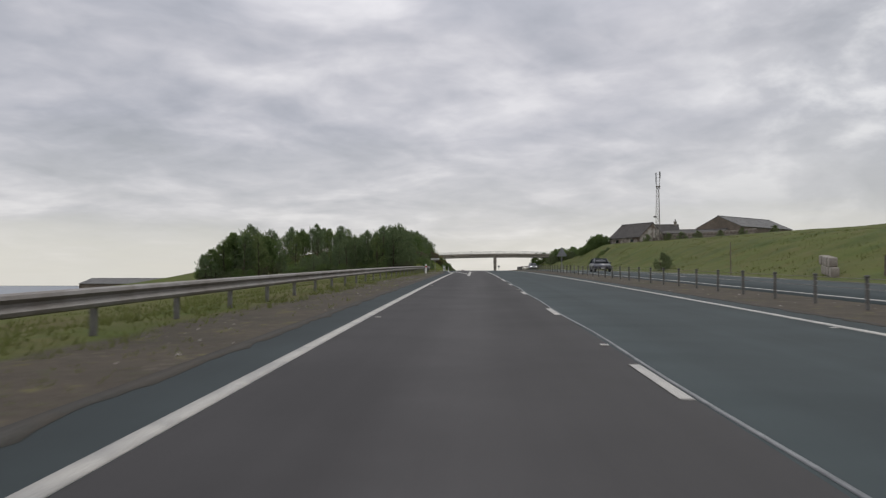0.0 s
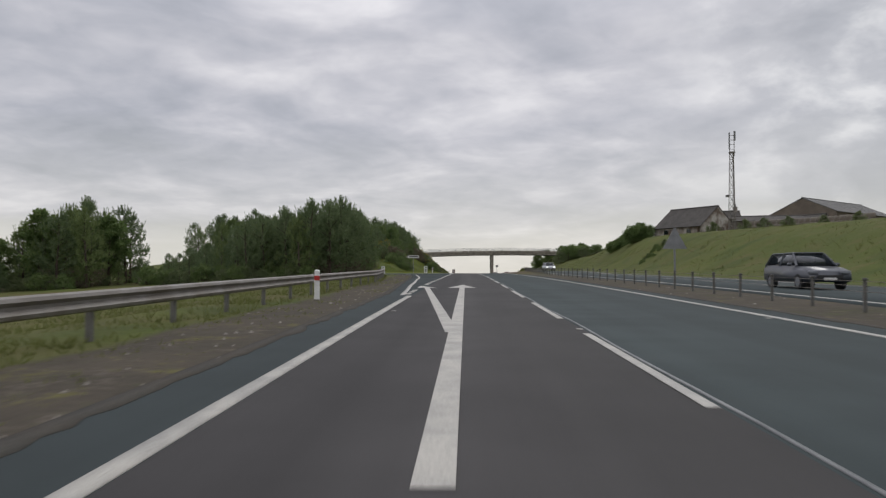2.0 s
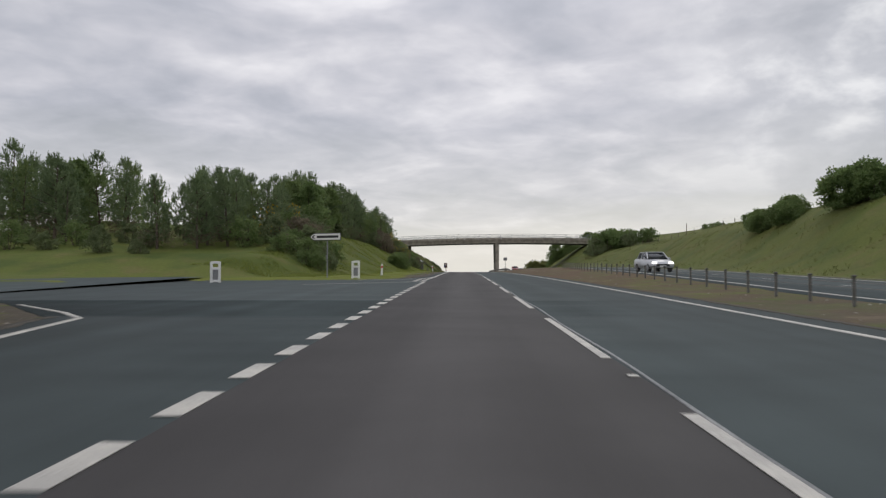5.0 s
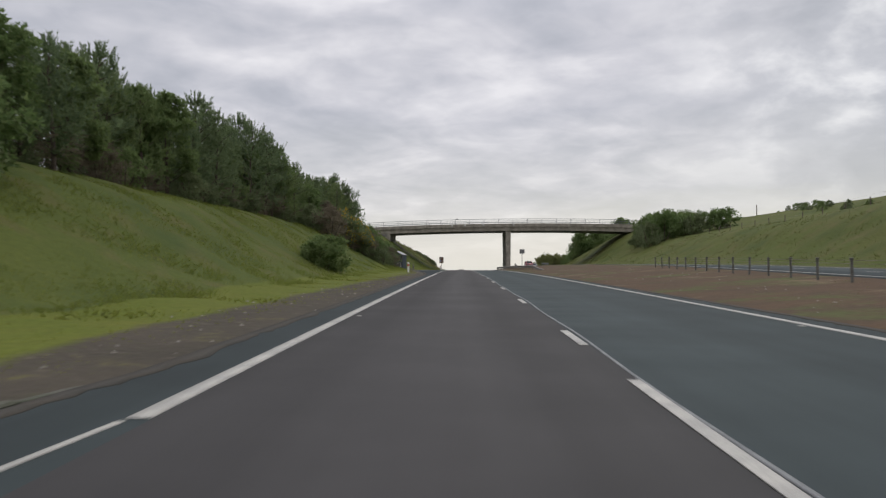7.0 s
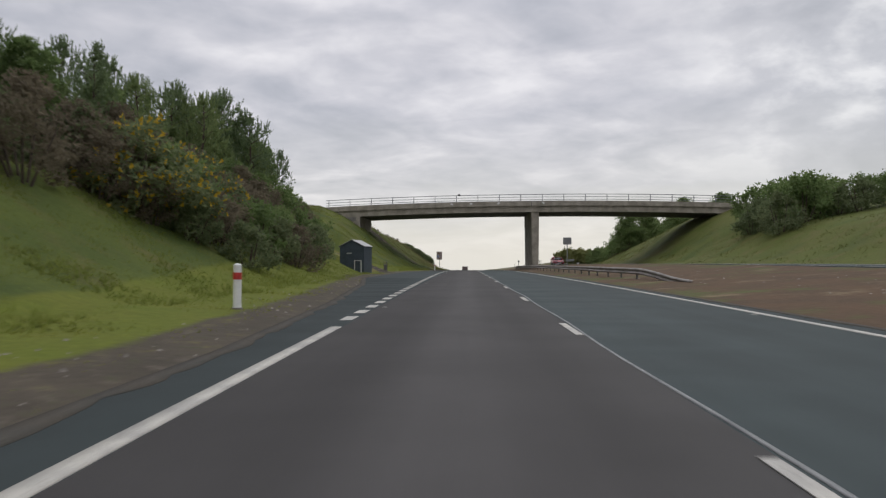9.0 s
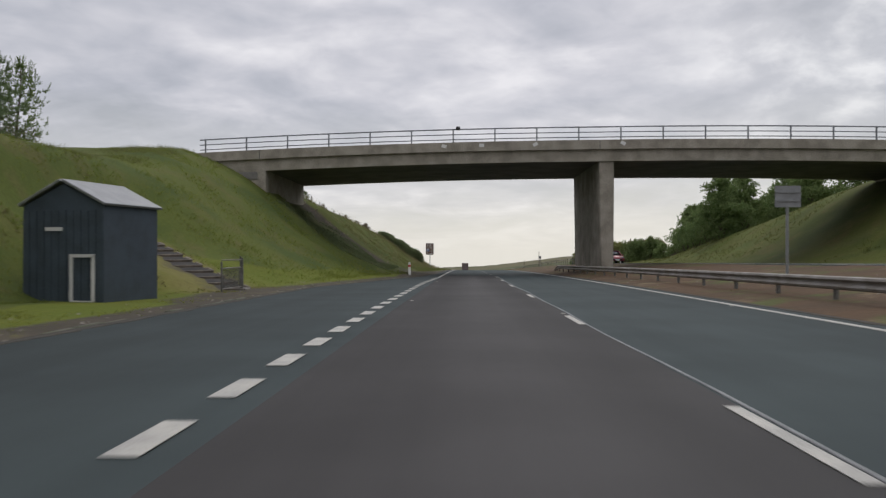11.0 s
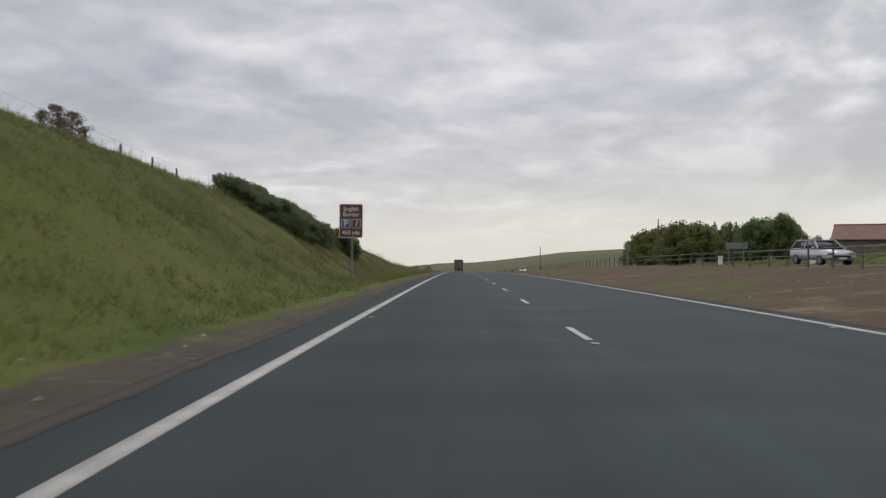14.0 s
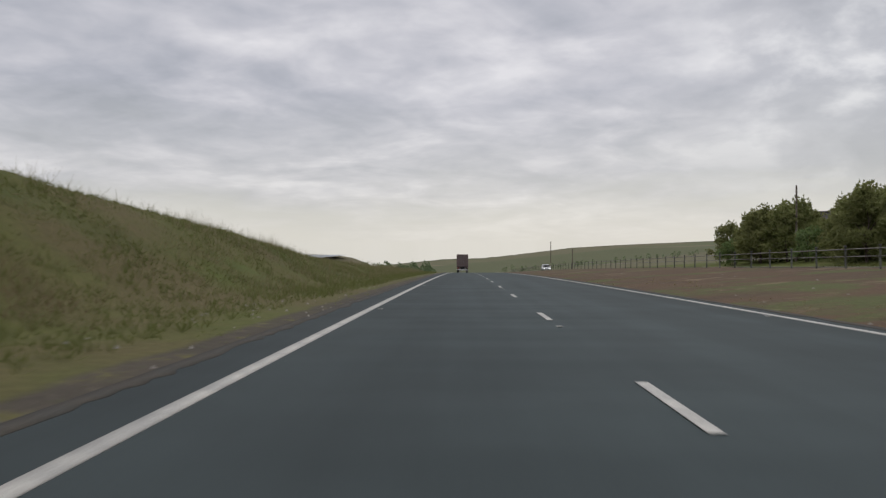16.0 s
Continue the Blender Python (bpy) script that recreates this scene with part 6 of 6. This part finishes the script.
# across the road
plant([bush, dark_bush, bush], scatter(17, 20, 27.5, 46, 306, 324, 2.2, lambda x, s: 29.6 + (s - 306) * 0.22 < x < 44.5), 17, lambda x, s: float(np.interp(x, [30, 38, 45], [1.7, 1.5, 1.2])))
plant([big_tree, big_tree2], scatter(18, 16, 27, 52, 372, 416, 4.2, lambda x, s: x > 29.5 + (s - 372) * 0.24), 18, lambda x, s: float(np.interp(x, [30, 36, 43, 52], [0.74, 0.78, 0.84, 0.95])), 0.4)
plant([bush], scatter(19, 14, 30, 36, 372, 408, 2.2), 19, (0.9, 1.3), 0.3)
plant([hedge_tree] * 5 + small_pines[1:] + [bush], scatter(20, 40, 31, 50, 470, 512, 2.2), 20, (0.93, 1.25))
plant([big_tree2], [(40.5, 464), (42.5, 467), (44, 463), (47, 467), (43.5, 472)], 21, (0.60, 0.70))
plant(small_pines, [(43.5, 462), (46, 465.5)], 40, (1.05, 1.2))
plant(small_pines, [(52.5, 464)], 41, (0.72, 0.74))
plant([hedge_tree], [(50, 466), (56, 472)], 39, (0.6, 0.75))
plant([round_bush], [(31.4, 186.6), (30.8, 189.0)], 22, (1.3, 1.42), 0.3)
plant([round_bush], [(29.8, 198), (29.3, 202), (29.9, 205), (31.0, 200)], 38, (0.85, 1.0), 0.3)
plant([bush, dark_bush, bush], scatter(23, 12, 23.8, 29.0, 154, 161, 1.0, lambda x, s: abs((x - 23.8) * 1.1 - (s - 155)) < 2.2), 23, (0.26, 0.38), 0.35)
plant([dark_bush], [(20.6, 82.5)], 24, (0.8, 0.81))
plant([dark_bush, bush], scatter(25, 20, 50, 74, 276, 348, 2.6, lambda x, s: abs(x - 52 - (s - 276) * 0.25) < 2.0), 25, (0.34, 0.6), 0.2)
plant([dark_bush], [(44, 172), (47, 171), (50, 170), (54, 167), (58, 164), (63, 160), (40, 175)], 26, (0.6, 0.9))
drop(round_gorse, round_bush, *pines, *small_pines, birch, big_tree, big_tree2, bush, dark_bush, gorse, brown, hedge_tree)


def far_woods(name, x0, x1, s0, s1, n, h, label, seed):
    global rng
    rng = np.random.default_rng(seed)
    x, s = rng.uniform(x0, x1, n), rng.uniform(s0, s1, n)
    z = land(x, s)
    cs, ds = [], []
    for i in range(n):
        hh = h * rng.uniform(0.7, 1.2)
        k = 40
        t = rng.uniform(0, 1, k)
        a = rng.uniform(0, 6.283, k)
        r = hh * 0.34 * np.sin(np.pi * (0.15 + 0.8 * t)) * np.sqrt(rng.uniform(0.2, 1, k))
        cs.append(np.stack([x[i] + np.cos(a) * r, s[i] + np.sin(a) * r, z[i] + hh * (0.05 + 0.95 * t)], 1))
        ds.append(np.stack([np.cos(a), np.sin(a), np.full(k, 0.6)], 1))
    v, f = sprays(np.concatenate(cs), np.concatenate(ds), h * 0.16, h * 0.1, 3, 0.6)
    return tagged(mesh_arrays(name, v, f, M_NEEDLE), label, "woodland", kind="stuff")


far_woods("far_wood", -150, -12, 690, 760, 330, 5.0, "dark wood of conifers beyond the crest", 31)
far_woods("far_hedges", 30, 420, 1000, 1040, 90, 4.0, "dark hedgerow across the far fields", 32)
far_woods("far_wood", -420, -150, 900, 1300, 160, 8.0, "dark wood on the far hillside", 33)


# ---------------------------------------------------------------- fences on the crests


def stock_fence(pts, label, tall=1.1, gap=3.0):
    b = empty("stock_fence")
    tagged(b, label, "fence", "stock fences")
    bm = bmesh.new()
    tube(bm, (0, 0, -0.4), (0, 0, tall), 0.055, 0.05, 7)
    me = bpy.data.meshes.new("post")
    bm.to_mesh(me)
    bm.free()
    me.materials.append(M_WOOD)
    spots = []
    for (x0, s0), (x1, s1) in zip(pts[:-1], pts[1:]):
        n = max(1, int(math.hypot(x1 - x0, s1 - s0) / gap))
        spots += [(x0 + (x1 - x0) * k / n, s0 + (s1 - s0) * k / n) for k in range(n)]
    tops = []
    for x, s in spots:
        z = ground_z(x, s)
        o = new("post", me)
        o.parent = b
        o.matrix_basis = pose(x, s, z, random.uniform(-4, 4), random.uniform(-4, 4))
        tops.append((x, s, z))
    for h in (0.5, 0.98):
        bm = bmesh.new()
        run(bm, [(x, s, z + h) for x, s, z in tops], 0.004, 4)
        part("wire", bm, M_STEEL, b)


stock_fence([(-16.4, 357), (-15.2, 380), (-14.8, 402)], "wooden stock fence along the crest of the bank", 0.9)
stock_fence([(36.0, 215), (37.0, 262), (38, 300)], "wooden stock fence along the field's crest", 0.8, 4.5)
stock_fence([(20.8, 20), (20.8, 42)], "low rail fence beside the opposite carriageway")

# ---------------------------------------------------------------- grass


def grass(name, label, n, x_range, s0, s1, h, wdt, mat, seed, keep=None, blades=4, density=None):
    """Tufts of grass over a strip; x_range(s) gives its two edges."""
    global rng
    rng = np.random.default_rng(seed)
    s = rng.uniform(s0, s1, n)
    lo, hi = np.array([x_range(v) for v in s]).T
    x = lo + (hi - lo) * rng.uniform(0, 1, n)
    clump = np.sin(x * 1.3 + np.sin(s * 0.7) * 2) * np.sin(s * 0.9 + np.cos(x) * 1.5)
    if density is not None:
        ok = clump + rng.normal(0, 0.6, n) > density
        x, s, clump = x[ok], s[ok], clump[ok]
    if keep is not None:
        ok = keep(x, s)
        x, s, clump = x[ok], s[ok], clump[ok]
    z = land(x, s)
    tall = h * (0.75 + 0.35 * clump)
    v, f = sprays(np.stack([x, s, z - 0.04], 1), np.tile([[0, 0, 1.0]], (len(x), 1)), tall, wdt, blades, 0.75)
    return tagged(mesh_arrays(name, v, f, mat), label, "grass", kind="stuff")


land_l = lambda s: (verge_x(s), verge_z(s), top_x(s))
slope_l = lambda s: (land_l(s)[2] - 1.5, land_l(s)[0] + 0.8)
verge_l = lambda s: (land_l(s)[0] - 0.3, edge_left(s) - 0.7)
off_steps = lambda x, s: np.hypot(x + 8.7 + 4.8 * np.clip(((-8.7 - x) * 4.8 + (s - 308.2) * 3.5) / 35.3, 0, 1), s - 308.2 - 3.5 * np.clip(((-8.7 - x) * 4.8 + (s - 308.2) * 3.5) / 35.3, 0, 1))
no_steps = lambda x, s: off_steps(x, s) > 1.2
not_mown = lambda x, s: off_steps(x, s) > 2.6 + 0.3 * np.sin(x * 3)
grass("grass", "long green grass on the cutting's slope", 66000, slope_l, 178, 343, 0.22, 0.026, M_BLADE3, 41, not_mown)
grass("grass", "short mown grass along the verge", 15000, verge_l, 178, 337, 0.10, 0.03, M_MOWN, 42, no_steps)
grass("grass", "long green grass on the bank beyond the bridge", 44000, lambda s: (land_l(s)[2] - 2.0, land_l(s)[0] + 0.8), 352, 520, 0.34, 0.024, M_BLADE, 43)
grass("grass", "dry seeding grass on the bank beyond the bridge", 12000, lambda s: (land_l(s)[2] - 1.5, land_l(s)[0] - 0.5), 352, 520, 0.8, 0.016, M_BLADE2, 44, None, 3, 0.0)
grass("grass", "reddish dry grass below the gorse", 4200, lambda s: (-10.6, -6.2), 400, 424, 0.3, 0.02, M_BLADE4, 52, None, 4, 0.1)
grass("grass", "rough grass behind the crash barrier", 14000, lambda s: (-14, -4.2), -10, 140, 0.30, 0.035, M_BLADE, 45, lambda x, s: x < np.interp(s, [0, 100, 140], [-4.4, -5.5, -9.5]))
grass("grass", "sparse tufts on the bare verge", 9500, lambda s: (-6.5, -3.2), -10, 120, 0.13, 0.025, M_BLADE, 46, None, 4, 0.3)
grass("grass", "long grass on the far bank", 40000, lambda s: (opp_left(s) + OPP_WIDTH + 1.0, 37), 20, 336, 0.30, 0.03, M_BLADE, 47, None, 4, 0.35)
grass("grass", "long grass on the far bank beyond the bridge", 14000, lambda s: (opp_left(s) + OPP_WIDTH + 1.0, 40), 352, 470, 0.30, 0.05, M_BLADE, 50)
grass("grass", "sparse tufts along the bare verge", 13000, lambda s: (verge_x(s) + 0.3, edge_left(s) - 0.15), 182, 520, 0.09, 0.024, M_BLADE, 49, no_steps, 4, 0.35)
grass("grass", "pale dry mown grass round the steps", 9000, lambda s: (-14.2, -7.0 - max(0, 309 - s) * 0.5), 303, 317, 0.10, 0.022, M_BLADE2, 51, no_steps, 4, -0.4)
grass("grass", "seeding grass along the crest before the bridge", 2600, lambda s: (top_x(s) - 3.5, top_x(s) + 0.8), 312, 337, 0.42, 0.018, M_BLADE, 53)
grass("grass", "dry tufts on the earth beside the carriageway", 5200, lambda s: (edge_right(s) + 0.1, edge_right(s) + 3.2), 392, 500, 0.13, 0.022, M_BLADE2, 54, None, 4, 0.35)
grass("grass", "tall dark weeds on the shaded slope under the bridge", 5200, lambda s: (-14.0, -6.2), 336.5, 349.2, 0.36, 0.05, M_GORSE, 55, None, 5, -0.1)
grass("grass", "scattered weeds on the red earth of the reserve", 2600, lambda s: (7.4, opp_left(s) - 0.4), 150, 520, 0.10, 0.03, M_BLADE2, 48, None, 4, 0.3)


def loose_stones():
    """Pebbles and chippings on the bare verges."""
    global rng
    rng = np.random.default_rng(77)
    n = 1900
    s = rng.uniform(0, 520, n)
    near = rng.uniform(0, 1, n) < 0.6
    el = fn(edge_left, s)
    x = np.where(near, el - rng.uniform(0.05, 2.2, n), rng.uniform(6.9, 13, n))
    ok = ~((s > 145) & (s < 182) & near)
    x, s = x[ok], s[ok]
    z = land(x, s)
    r = rng.uniform(0.015, 0.05, len(x))[:, None]
    base = np.array([[1, 0, 0], [-0.5, 0.87, 0], [-0.5, -0.87, 0], [0.1, 0.05, 0.8]])
    v = (np.stack([x, s, z], 1)[:, None, :] + base[None] * r[:, :, None] * rng.uniform(0.7, 1.3, (len(x), 4, 1))).reshape(-1, 3)
    f = (np.arange(len(x))[:, None, None] * 4 + np.array([[0, 1, 3], [1, 2, 3], [2, 0, 3]])[None]).reshape(-1, 3)
    tagged(mesh_arrays("pebbles", v, f, M_KERB), "small pale stones on the bare verges", "stones", kind="stuff")


loose_stones()
